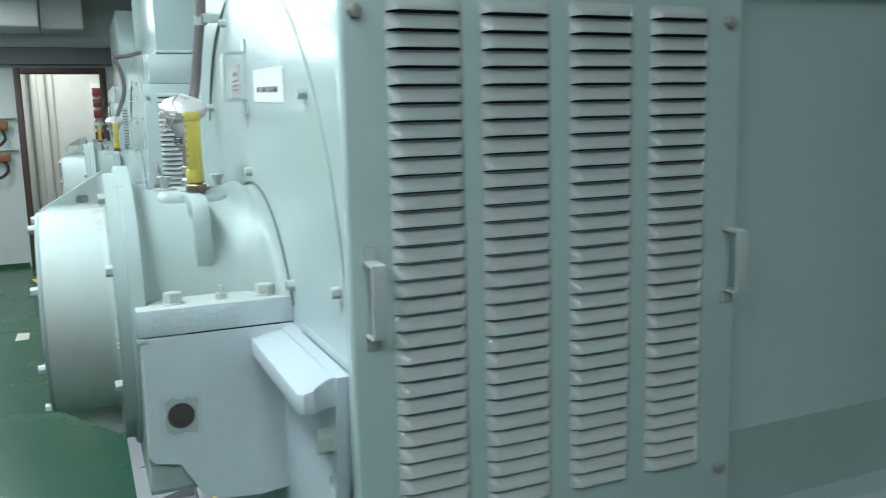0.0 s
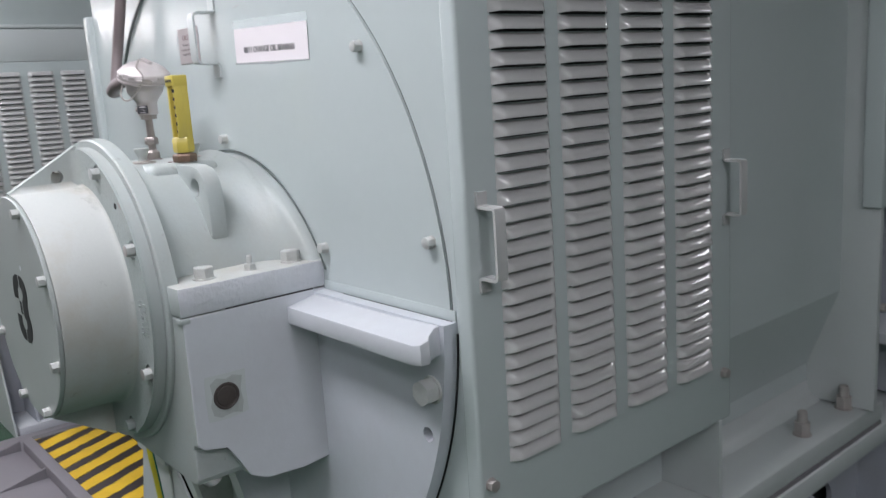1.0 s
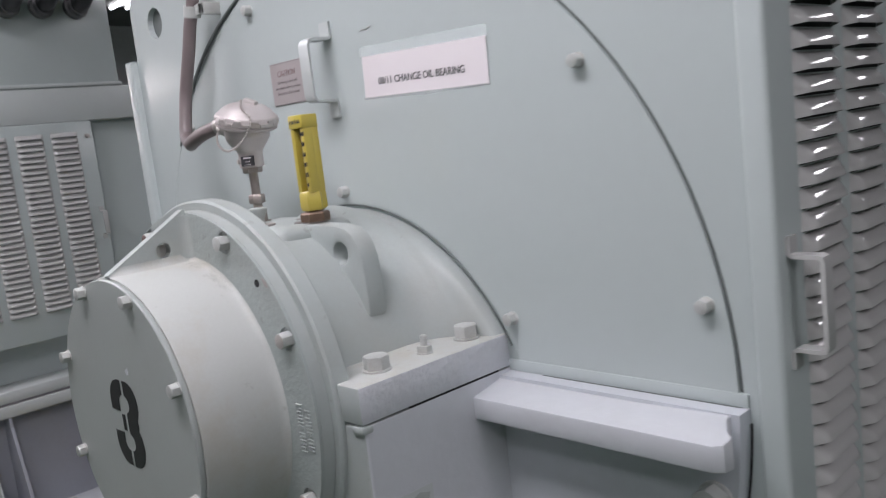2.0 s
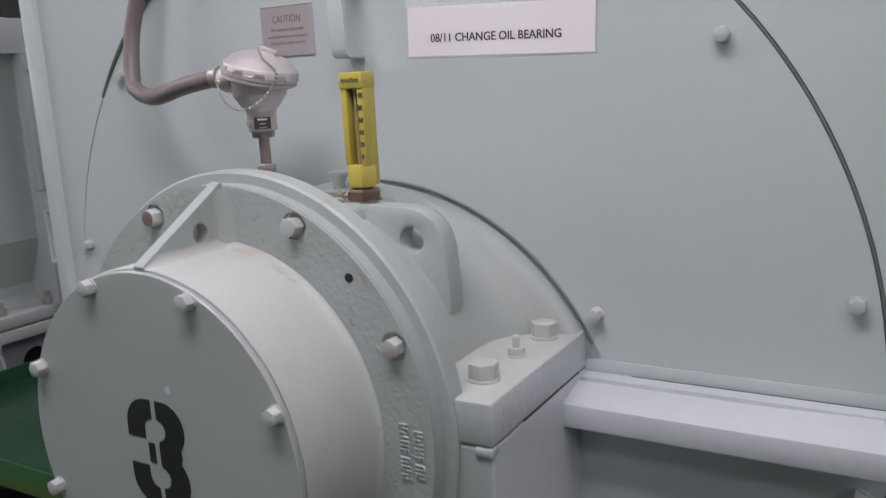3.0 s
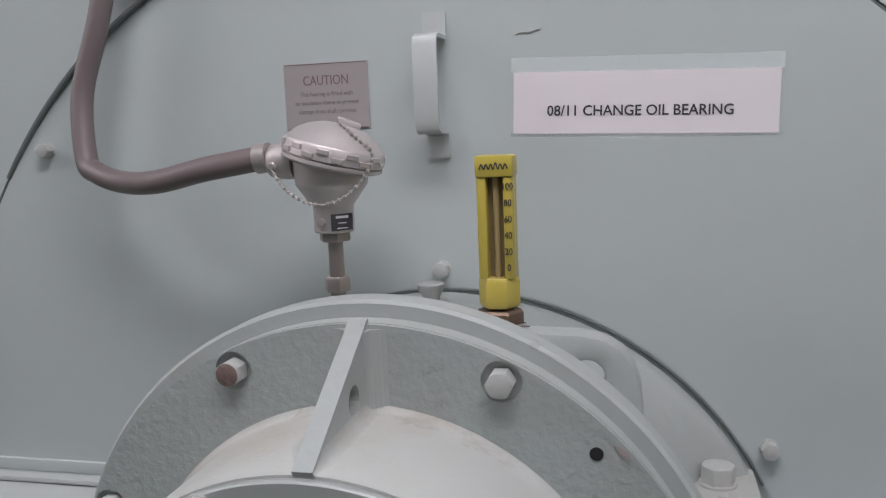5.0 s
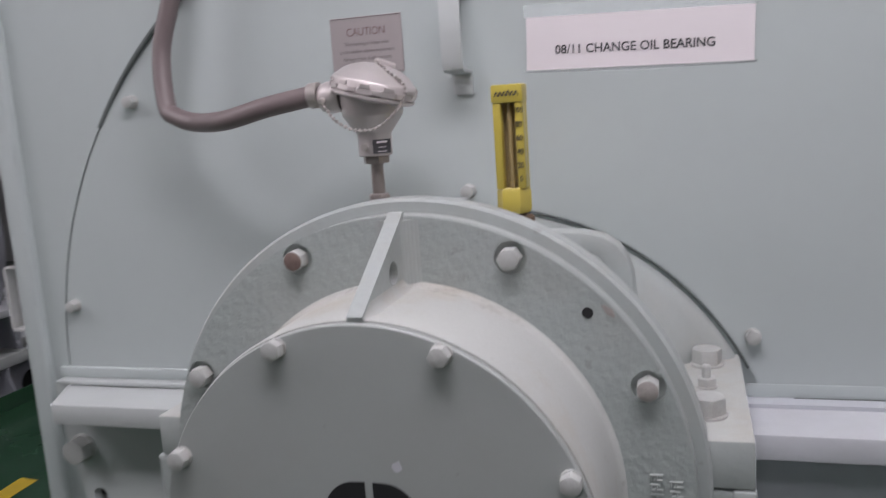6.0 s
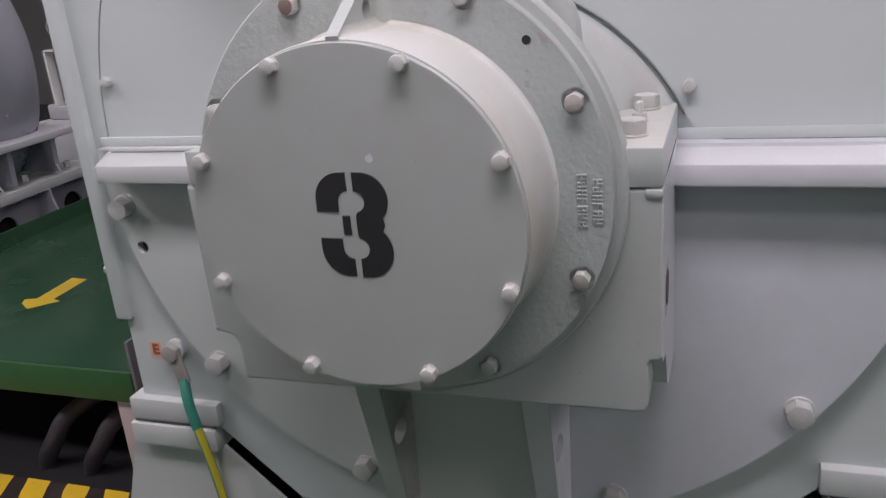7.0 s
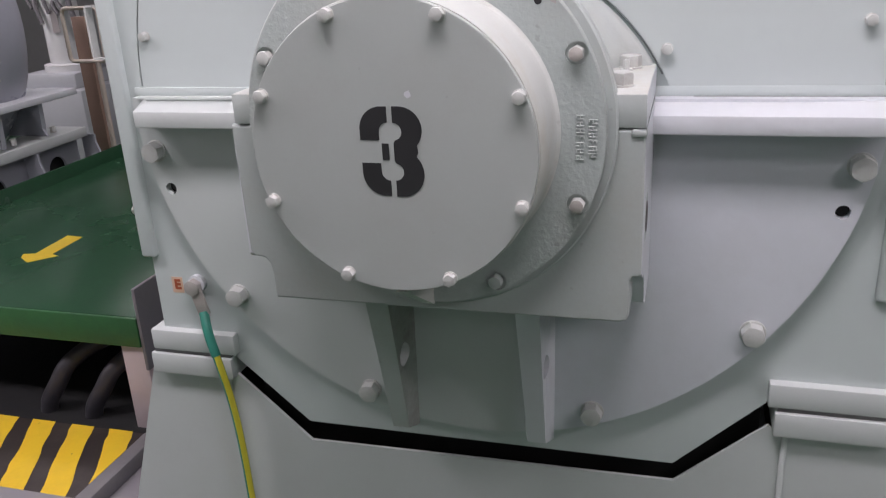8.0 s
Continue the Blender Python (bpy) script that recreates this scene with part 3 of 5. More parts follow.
    # bearing pedestal: lower half, cheeks, cap flange
    half = [(0.357, 1.343), (0.357, 1.104), (0.353, 1.098), (0.343, 1.097), (0.338, 1.090), (0.338, 1.028), (0.333, 1.018), (0.322, 1.014)]
    other = [(-0.312, 1.014), (-0.312, 1.062), (-0.316, 1.083), (-0.325, 1.093), (-0.345, 1.096), (-0.353, 1.106), (-0.357, 1.343)]
    bm = prism(bmesh.new(), half + other, "y", -0.302, 0.0, 0.004)
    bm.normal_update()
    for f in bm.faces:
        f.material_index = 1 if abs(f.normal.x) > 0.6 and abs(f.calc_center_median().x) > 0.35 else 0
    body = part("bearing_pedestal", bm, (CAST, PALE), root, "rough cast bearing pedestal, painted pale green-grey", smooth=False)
    prof = [(-0.298, 1.3425), (-0.298, 1.10)] + [(-0.29, 1.092), (-0.245, 1.082), (-0.225, 1.05), (-0.205, 1.012), (-0.17, 0.995), (-0.09, 0.988), (0.0, 0.996), (0.0, 1.3425)]
    for s in (-1, 1):
        a, b = sorted((s * 0.330, s * 0.3574))
        bm = prism(bmesh.new(), prof, "x", a, b)
        part("cheek", bm, PALE, body, smooth=False)
        if s > 0:
            patch = [(-0.264, 1.150), (-0.250, 1.143), (-0.226, 1.147), (-0.208, 1.142), (-0.203, 1.163), (-0.207, 1.186), (-0.201, 1.213), (-0.220, 1.219), (-0.234, 1.214), (-0.252, 1.220), (-0.266, 1.211), (-0.263, 1.188), (-0.268, 1.170)]
            part("bare_patch", prism(bmesh.new(), patch, "x", 0.3570, 0.3579), PRIMER, body, "bare primer patch round the plug", smooth=False)
            part("seam", cuboid(0.33, 0.3568, -0.215, -0.03, 1.3422, 1.3456), DARK, body)
            part("pipe_plug", lathe(bmesh.new(), [(0, 0), (0.0258, 0), (0.0258, 0.0012), (0.0225, 0.0016), (0.021, 0.0005), (0.0195, 0.0005), (0.018, 0.0018), (0, 0.0024)], 28, pose(0.3578, -0.236, 1.182) @ TO_SIDE, caps=False), PLUG, body, "dark rusty pipe plug")
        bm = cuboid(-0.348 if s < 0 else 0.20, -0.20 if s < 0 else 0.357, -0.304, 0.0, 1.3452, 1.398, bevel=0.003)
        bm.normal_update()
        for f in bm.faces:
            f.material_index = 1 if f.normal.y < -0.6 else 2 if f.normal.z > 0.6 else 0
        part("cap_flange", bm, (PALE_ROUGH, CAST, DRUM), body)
    part("parting_nub", cuboid(0.334, 0.3583, -0.306, -0.285, 1.331, 1.344, bevel=0.004), CAST, body)
    # cap: rounded upper half that flares into the cover opening
    bm = bmesh.new()
    rows = []
    for y, zc, r in ((-0.295, 1.345, 0.296), (-0.284, 1.345, 0.288), (-0.27, 1.345, 0.272), (-0.245, 1.345, 0.2585), (-0.12, 1.345, 0.256), (-0.085, 1.342, 0.262), (-0.066, 1.332, 0.277), (-0.052, 1.318, 0.295), (-0.044, 1.305, 0.309), (-0.038, 1.29, 0.322), (-0.033, 1.255, 0.352), (-0.026, 1.215, 0.388), (-0.020, 1.20, 0.4015), (0.006, 1.20, 0.4035)):
        a0 = math.degrees(math.asin((1.39 - zc) / r))
        rows.append([bm.verts.new((u, y, v)) for u, v in arc(0, zc, r, a0, 180 - a0, 48)])
    for p, q in zip(rows, rows[1:]):
        for i in range(48):
            bm.faces.new((p[i], p[i + 1], q[i + 1], q[i]))
    part("bearing_cap", bm, CAST, body, "rounded cast bearing cap", angle=60)
    part("pad", cuboid(-0.108, 0.108, -0.232, -0.075, 1.52, 1.601, bevel=0.022, seg=5), CAST, body)
    for s in (-1, 1):
        outline = [(s * u, v) for u, v in [(0.06, 1.598), (0.11, 1.5985), (0.172, 1.597), (0.197, 1.592), (0.214, 1.581), (0.225, 1.565), (0.231, 1.545), (0.235, 1.50), (0.236, 1.462), (0.228, 1.445), (0.15, 1.46), (0.06, 1.50)]]
        bm = ring_plate(bmesh.new(), outline, [circle(s * 0.179, 1.553, 0.0175, 24)], "y", -0.172, -0.136)
        bmesh.ops.bevel(bm, geom=[e for e in bm.edges if e.is_manifold and e.calc_face_angle(0) > 1.2], offset=0.005, segments=2, affect="EDGES", profile=0.5)
        part("lifting_lug", bm, CAST, body)
        bolts("bolt", hexbolt(0.034, 0.019), BOLT, body, [(s * 0.312, -0.232, 1.398, 14), (s * 0.314, -0.05, 1.398, 41)], Matrix.Identity(4))
        bm = hexbolt(0.021, 0.010)
        lathe(bm, [(0.0055, 0.01), (0.0055, 0.026), (0.004, 0.028), (0, 0.028)], 10, caps=False)
        bolts("stud", bm, BOLT, body, [(s * 0.312, -0.138, 1.398, 5)], Matrix.Identity(4))
    # the round seal housing in front of the pedestal
    at = pose(0, 0, AXIS) @ TO_FRONT
    rear = part("rear_flange", lathe(bmesh.new(), [(0, 0.280), (0.3125, 0.280), (0.315, 0.283), (0.315, 0.308), (0.312, 0.3115), (0, 0.3115)], 96, at, caps=False), CAST, root)
    prof = [(0, 0.3120), (0.300, 0.3120), (0.300, 0.3310), (0, 0.3310)]
    seal = part("seal_flange", lathe(bmesh.new(), prof, 96, at, caps=False), CAST, root, "rough cast round flange")
    prof = [(0, 0.333), (0.2305, 0.3362), (0.2272, 0.3382), (0.2252, 0.342), (0.2243, 0.350), (0.2228, 0.462), (0.2215, 0.466), (0, 0.466)]
    part("seal_drum", lathe(bmesh.new(), prof, 96, at, caps=False), DRUM, root, "dusty white cast drum")
    part("cover_plate", lathe(bmesh.new(), [(0, 0.4665), (0.2190, 0.4665), (0.2200, 0.468), (0.2200, 0.4735), (0.2188, 0.475), (0, 0.475)], 96, at, caps=False), COVER, root, "flat round grey cover plate")
    ring = lambda r, turns: [(r * math.cos(radians(a)), r * math.sin(radians(a)), 31 * k) for k, a in enumerate(turns)]
    inner, outer = ring(0.2112, (22.6, 66.4, 111.7, 157.2, 202.4, 247.5, 293.4, 338.5)), ring(0.2808, (25.2, 64.4, 114.6, 154.9, 205, 245, 295.6, 335.9))
    seats = [circle(x, AXIS + z, 0.0175, 28) for x, z, t in outer]
    bm = ring_plate(bmesh.new(), circle(0, AXIS, 0.2995, 96), seats + [circle(0, AXIS, 0.222, 64)], "y", -0.3312, -0.336)
    part("flange_face", bm, CAST_FACE, seal, smooth=False)
    bolts("bolt", hexbolt(0.0178, 0.0115), BOLT, root, [(x, -0.475, AXIS + z, t) for x, z, t in inner], TO_FRONT)
    spots = [(x, -0.3312, AXIS + z, t) for x, z, t in outer]
    bolts("bolt", hexbolt(0.0208, 0.0180, False), BOLT, root, spots[1:2] + spots[3:6], TO_FRONT)
    bolts("rusty_bolt", hexbolt(0.0208, 0.0180, False, True), (BOLT, RUST_FACE), root, spots[2:3], TO_FRONT)
    bolts("worn_bolt", hexbolt(0.0208, 0.0180, False, True), (BOLT, RUSTY), root, spots[:1] + spots[7:], TO_FRONT)
    bolts("bolt", hexbolt(0.0208, 0.0180, False), CAST, root, spots[6:7], TO_FRONT)
    bm = ring_plate(bmesh.new(), [(-0.334, 1.575), (-0.466, 1.5655), (-0.469, 1.570), (-0.352, 1.640), (-0.338, 1.649), (-0.334, 1.649)], [circle(-0.378, 1.592, 0.0125, 18)], "x", -0.0065, 0.0095)
    part("rib", bm, CAST, seal, smooth=False)
    for x, d in ((-0.0065, -1), (0.0095, 1)):
        plan = [(x, -0.3352), (x, -0.352)] + [(x + d * 0.016 * (1 - math.cos(radians(a))), -0.352 + 0.016 * math.sin(radians(a))) for a in range(15, 91, 15)] + [(x + d * 0.016, -0.3352)]
        part("fillet", prism(bmesh.new(), plan, "z", 1.573, 1.6405), CAST, seal, smooth=False)
    for x, d, most in ((-0.0065, -1, 0.032), (0.0095, 1, 0.013)):
        bm, rows = bmesh.new(), []
        for k in range(25):
            y = -0.338 - 0.1285 * k / 24
            zd = AXIS + 0.2243 - 0.0015 * (-0.350 - y) / 0.112 - 0.0012
            crest = 1.649 - 0.079 * min(1.0, max(0.0, (-0.338 - y) / 0.131))
            r = max(0.0008, min(most, crest - zd - 0.003))
            pts = [(x + d * r * (1 - math.cos(radians(a))), zd + r * (1 - math.sin(radians(a)))) for a in range(0, 91, 10)]
            pts = [(u, v - (u * u) / 0.45) for u, v in pts]
            rows.append([bm.verts.new((u, y, v)) for u, v in pts + [(x + d * r, zd - 0.012), (x, zd - 0.012)]])
        for p, q in zip(rows, rows[1:]):
            for i in range(len(p)):
                bm.faces.new((p[i], p[(i + 1) % len(p)], q[(i + 1) % len(p)], q[i]))
        bm.faces.new(rows[0])
        bm.faces.new(rows[-1])
        bmesh.ops.recalc_face_normals(bm, faces=bm.faces)
        part("fillet", bm, DRUM, seal, angle=50)
    bm = prism(bmesh.new(), [(-0.334, 1.115), (-0.466, 1.1245), (-0.469, 1.120), (-0.352, 1.050), (-0.338, 1.041), (-0.334, 1.041)], "x", -0.009, 0.011)
    part("rib", bm, DRUM, seal, smooth=False)
    # dark disc on the face, painted for the shade in the hole
    part("jacking_hole", lathe(bmesh.new(), [(0, 0), (0.0057, 0), (0.0057, 0.0008), (0, 0.0008)], 18, pose(0.197, -0.336, 1.541) @ TO_FRONT, caps=False), DARK, seal)
    for cx, n in ((0.2595, 7), (0.279, 6)):
        for k in range(n):
            z = 1.306 + 0.0105 * k + (0.004 if n == 6 else 0)
            pick = (k * 7 + n * 3) % 5
            bm = cuboid(cx - 0.0065, cx + 0.0065 - 0.003 * (pick == 1), -0.3381, -0.3350, z + 0.0018, z + 0.0036, bevel=0.0006)
            if pick != 2:
                box(bm, cx - 0.0065 + 0.004 * (pick == 3), cx + 0.0065, -0.3381, -0.3350, z - 0.0036, z - 0.0018, 0.0006)
            if pick != 4:
                box(bm, cx + 0.0045 - 0.011 * (pick % 2), cx + 0.0065 - 0.011 * (pick % 2), -0.3380, -0.3350, z - 0.0030, z + 0.0030, 0.0006)
            box(bm, cx - 0.001, cx + 0.001, -0.3379, -0.3350, z - 0.0030, z + 0.0030, 0.0006)
            part("cast_mark", bm, CAST, seal)
    # body skin, cross plate, feet, top beam
    half = [(0.745, 1.99), (0.745, 1.10), (0.655, 0.87), (0.655, 0.72)]
    part("body_skin", prism(bmesh.new(), half + [(-u, v) for u, v in reversed(half)], "y", 0.022, 1.42), MINT_SHEET, root, smooth=False)
    for y in (1.40,):
        part("cross_plate", cuboid(-0.845, 0.845, y, y + 0.02, 0.769, 1.99, bevel=0.003), MINT, root)
    for s in (-1, 1):
        part("foot", cuboid(min(s * 0.600, s * 0.828), max(s * 0.600, s * 0.828), -0.022, 1.50, 0.714, 0.767, bevel=0.004), MINT, root)
        part("foot_rib", prism(bmesh.new(), [(s * 0.600, 0.769), (s * 0.807, 0.769), (s * 0.807, 0.958), (s * 0.72, 1.04), (s * 0.600, 0.98)], "y", 0.692, 0.704), MINT, root, smooth=False)
        part("weld_fillet", prism(bmesh.new(), [(s * 0.650, 0.764), (s * 0.700, 0.766), (s * 0.676, 0.776), (s * 0.664, 0.790), (s * 0.656, 0.819), (s * 0.650, 0.819)], "y", 0.704, 1.40), MINT, root)
        bm = hexbolt(0.038, 0.032)
        lathe(bm, [(0.013, 0.03), (0.013, 0.062), (0.010, 0.066), (0, 0.066)], 14, caps=False)
        bolts("foot_bolt", bm, RUSTY, root, [(s * 0.77, y, 0.767, 20 * y) for y in (1.147, 1.385)], Matrix.Identity(4))
    louvred_panel(root, 1, 0.770, 0.806, -0.016, 0.742, 0.955, 1.98, COLUMNS, ROWS_N, TOP_ROW)
    louvred_panel(root, -1, 0.780, 0.818, -0.016, 0.742, 0.955, 1.98, (), 0, TOP_ROW)
    louvred_panel(root, 1, 0.800, 0.852, 1.385, 1.87, 1.335, 1.98, (1.475, 1.635), 20, TOP_ROW, handles=False)
    part("top_beam", cuboid(-0.80, 0.80, 0.022, 1.46, 1.981, 2.145, bevel=0.006), MINT, root)
    jb = part("cooler_box", cuboid(-0.79, 0.79, 0.07, 0.925, 2.145, 2.85, bevel=0.008), MINT_SHEET, root)
    part("cooler_flange", cuboid(-0.80, 0.80, 0.065, 0.935, 2.150, 2.166, bevel=0.002), MINT, root)
    for k, y in enumerate((0.29, 0.446, 0.600, 0.762)):
        part("cable_gland", lathe(bmesh.new(), [(0, 0), (0.056, 0), (0.056, 0.03), (0.045, 0.035), (0.045, 0.07), (0, 0.07)], 20, pose(0.79, y, 2.527) @ TO_SIDE, caps=False), DKGREY, jb)
        part("cable", tube(bmesh.new(), spline([(0.83, y, 2.527), (0.93, y, 2.55), (1.0, y + 0.02, 2.68), (1.0, y + 0.05, 3.0), (0.95, y + 0.1, TOP)], 6), 0.04), CABLE, jb)
    return root


def bed(name, label):
    root = empty(name, pose(0, 0, FLOOR))
    tagged(root, label, "machine bed", "machine beds in a row")
    for s in (-1, 1):
        a, b = sorted((s * 0.615, s * 0.838))
        part("top_flange", cuboid(a, b, -0.024, 2.42, 0.648, 0.703, bevel=0.004), MINT, root)
        part("shim_pack", cuboid(min(s * 0.62, s * 0.83), max(s * 0.62, s * 0.83), -0.014, 1.49, 0.703, 0.714), DKGREY, root)
        holes = [circle(0.35 + 0.47 * k, 0.50, 0.07, 24) for k in range(1, 5)]
        part("side_web", ring_plate(bmesh.new(), [(0.02, FLOOR), (2.42, FLOOR), (2.42, 0.646), (0.02, 0.646)], holes, "x", s * 0.74, s * 0.755), BED, root, smooth=False)
        # black sheet added behind the web holes, standing for the shade inside
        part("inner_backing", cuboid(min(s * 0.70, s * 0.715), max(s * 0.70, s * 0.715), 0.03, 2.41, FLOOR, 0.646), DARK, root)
        a, b = sorted((s * 0.60, s * 1.02))
        part("bottom_flange", cuboid(a, b, 0.02, 2.42, FLOOR, FLOOR + 0.05, bevel=0.005), PALE, root)
        for k in range(6):
            y = 0.115 + 0.47 * k
            out = [(s * 0.755, 0.15), (s * 1.0, 0.15), (s * 0.845, 0.60), (s * 0.845, 0.646), (s * 0.755, 0.646)]
            part("stiffener", prism(bmesh.new(), out, "y", y, y + 0.014), BED, root, smooth=False)
        bolts("foundation_bolt", hexbolt(0.04, 0.05), BOLT, root, [(s * 0.92, 0.3 + 0.94 * k, 0.15, 30 * k) for k in range(3)], Matrix.Identity(4))
    outline = [(-1.03, FLOOR), (1.03, FLOOR), (0.856, 0.646), (0.622, 0.646), (0.607, 0.660), (0.425, 0.496), (-0.435, 0.486), (-0.616, 0.654), (-0.622, 0.646), (-0.856, 0.646)]
    part("front_plate", prism(bmesh.new(), outline, "y", 0.0, 0.008), MINT, root, smooth=False)
    # black sheet added for the shade in the gap above the front plate
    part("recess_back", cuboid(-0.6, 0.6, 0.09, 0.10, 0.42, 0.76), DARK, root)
    for s in (-1, 1):
        part("edge_rib", cuboid(s * 0.640 - 0.006, s * 0.640 + 0.006, -0.008, 0.0, 0.12, 0.646, bevel=0.003), MINT, root)
    return root


def driven_machine(name, label):
    root = empty(name, pose(0, 2.1, 0.72))
    tagged(root, label, "generator", "driven machines")
    cyl = lathe(bmesh.new(), [(0, 1.62), (0.45, 1.64), (0.66, 1.70), (0.79, 1.80), (0.845, 1.95), (0.84, 2.05), (0.81, 2.14), (0.6, 2.30), (0, 2.33)], 72, pose(0, 0, 1.30) @ pose(0, 0, 0, -90), caps=False)
    part("casing", cyl, GREY_M, root, "smooth glossy grey rounded casing")
    for y in (1.80, 2.10):
        part("saddle", prism(bmesh.new(), [(-0.82, 0.72), (0.82, 0.72), (0.83, 0.93), (-0.83, 0.93)], "y", y, y + 0.03), BED, root, smooth=False)
    for s in (-1, 1):
        part("side_flange", cuboid(min(s * 0.60, s * 0.86), max(s * 0.60, s * 0.86), 1.60, 2.38, 0.90, 0.935, bevel=0.004), PALE, root)
        for y in (1.70, 2.10):
            part("web", prism(bmesh.new(), [(s * 0.70, 0.72), (s * 0.845, 0.72), (s * 0.74, 0.90), (s * 0.70, 0.90)], "y", y, y + 0.014), BED, root, smooth=False)
        bolts("foot_bolt", hexbolt(0.03, 0.03), BOLT, root, [(s * 0.80, 1.9, 0.72, 10), (s * 0.80, 2.2, 0.72, 30)], Matrix.Identity(4))
    part("coupling", lathe(bmesh.new(), [(0, 1.40), (0.2, 1.40), (0.2, 1.66), (0, 1.66)], 32, pose(0, 0, 1.345) @ pose(0, 0, 0, -90), caps=False), DKGREY, root)
    return root


STEP = 3.77
m3 = motor("electric_motor", "large pale green-grey electric motor with louvred side panels")
b3 = bed("machine_bed", "grey welded steel bed under the electric motor")
d3 = driven_machine("driven_machine", "glossy grey rounded machine coupled behind the electric motor")
for ob in (m3, b3, d3):
    for k in (1, 2):
        copy_thing(ob, Matrix.Translation((-STEP * k, 0, 0)) @ ob.matrix_basis)


# ---- walkway between the machines ----
def walkway():
    root = empty("walkway_platform", pose(-1.86, 1.5, FLOOR))
    tagged(root, "raised green-painted walkway platform between the machines", "platform")
    part("deck", cuboid(-2.72, -1.262, 0.475, 6.0, 0.517, 0.530, bevel=0.003), GREEN, root)
    part("front_edge", cuboid(-2.72, -1.262, 0.463, 0.475, 0.425, 0.529, bevel=0.003), GREEN_EDGE, root)
    part("side_lip", cuboid(-2.732, -2.72, 0.465, 6.0, 0.42, 0.60, bevel=0.003), GREEN, root)
    part("side_plate", cuboid(-1.261, -1.249, 0.468, 6.0, 0.34, 0.632, bevel=0.002), DKGREY, root)
    for x, y in ((-1.306, 0.51), (-2.65, 0.51), (-1.306, 2.5), (-2.65, 2.5), (-1.306, 4.5), (-2.65, 4.5)):
        part("leg", cuboid(x - 0.047, x + 0.047, y - 0.03, y + 0.03, FLOOR, 0.517, bevel=0.004), PINK, root)
    # painted arrow
    bm = bmesh.new()
    out = [(-2.072, 1.147), (-1.991, 1.138), (-1.980, 0.941), (-1.940, 0.928), (-2.017, 0.844), (-2.083, 0.888), (-2.103, 0.923), (-2.055, 0.936)]
    prism(bm, out, "z", 0.530, 0.5315)
    part("arrow_marking", bm, ARROW_Y, root, "yellow painted arrow", smooth=False)
    return root


def foundation_plate():
    root = empty("foundation_plate", pose(-1.9, -0.1, FLOOR))
    tagged(root, "lilac-grey steel foundation plate with low ribs before the step", "base plate")
    part("plate", cuboid(-2.76, -1.035, -0.262, 0.40, FLOOR, FLOOR + 0.010, bevel=0.002), LILAC, root)
    for x in (-2.55, -2.12, -1.69, -1.26):
        part("rib", prism(bmesh.new(), [(-0.235, 0.110), (-0.025, 0.110), (-0.025, 0.158)], "x", x - 0.006, x + 0.006), LILAC, root, smooth=False)


def hazard_step():
    root = empty("hazard_step", pose(-1.86, 0.2, FLOOR))
    tagged(root, "low steel step with black and yellow hazard stripes", "step")
    x0, x1, y0, y1, z = -2.50, -1.24, 0.03, 0.374, 0.16
    part("tread", cuboid(x0, x1, y0, y1, z - 0.008, z, bevel=0.002), HAZ_B, root)
    pitch, wide, slant = 0.152, 0.086, -0.168
    a = x0 + 0.078 - pitch
    rnd = random.Random(7)
    while a < x1 - slant:
        pts = []
        for k in range(11):
            pts.append((a + slant * k / 10 + rnd.uniform(-0.005, 0.005), y0 + (y1 - y0) * k / 10))
        for k in range(10, -1, -1):
            pts.append((a + wide + slant * k / 10 + rnd.uniform(-0.005, 0.005), y0 + (y1 - y0) * k / 10))
        a += pitch
        # clip to the tread along x
        poly = []
        for lim, keep in ((x0 + 0.002, 1), (x1 - 0.002, -1)):
            src, poly = (pts if not poly else poly), []
            for (p, q) in zip(src, src[1:] + src[:1]):
                ip, iq = keep * (p[0] - lim) >= 0, keep * (q[0] - lim) >= 0
                if ip:
                    poly.append(p)
                if ip != iq:
                    k = (lim - p[0]) / (q[0] - p[0])
                    poly.append((lim, p[1] + k * (q[1] - p[1])))
            if not poly:
                break
        if len(poly) > 2:
            part("stripe", prism(bmesh.new(), poly, "z", z, z + 0.0015), HAZ_Y, root, smooth=False)
    part("front_angle", cuboid(x0 - 0.02, x1 + 0.02, y0 - 0.05, y0, FLOOR + 0.010, z + 0.004, bevel=0.004), LILAC, root)
    part("side_angle", cuboid(x1, x1 + 0.05, y0, y1, FLOOR + 0.010, z + 0.004, bevel=0.004), DKGREY, root)
    part("side_angle", cuboid(x0 - 0.05, x0, y0, y1, FLOOR + 0.010, z + 0.004, bevel=0.004), DKGREY, root)
    return root


walkway()
foundation_plate()
hazard_step()
# near-black floor and end sheets, added to paint the deep shade under the walkway
tagged(link("trench_floor", cuboid(-2.66, -1.12, 0.40, 6.0, FLOOR, FLOOR + 0.004), DARK), "near-black sheet added for the shade under the walkway", "floor", kind="structure")
tagged(link("trench_wall", cuboid(-2.66, -1.12, 1.35, 1.37, FLOOR, 0.49), DARK), "near-black sheet added to close off the shade under the walkway", "wall", kind="structure")
for k in range(2):
    x = -1.56 - 0.19 * k
    hose = link("hose", tube(bmesh.new(), spline([(x, 0.52, FLOOR), (x + 0.02, 0.515, 0.15), (x + 0.06, 0.52, 0.21), (x + 0.11, 0.55, 0.29), (x + 0.2, 0.62, 0.35), (x + 0.3, 0.75, 0.37), (x + 0.36, 1.0, 0.37), (x + 0.36, 1.35, 0.36)], 8), 0.031), CABLE, smooth=True)
    tagged(hose, "thick dark grey hose bending under the walkway", "hose", "hoses under the walkway")


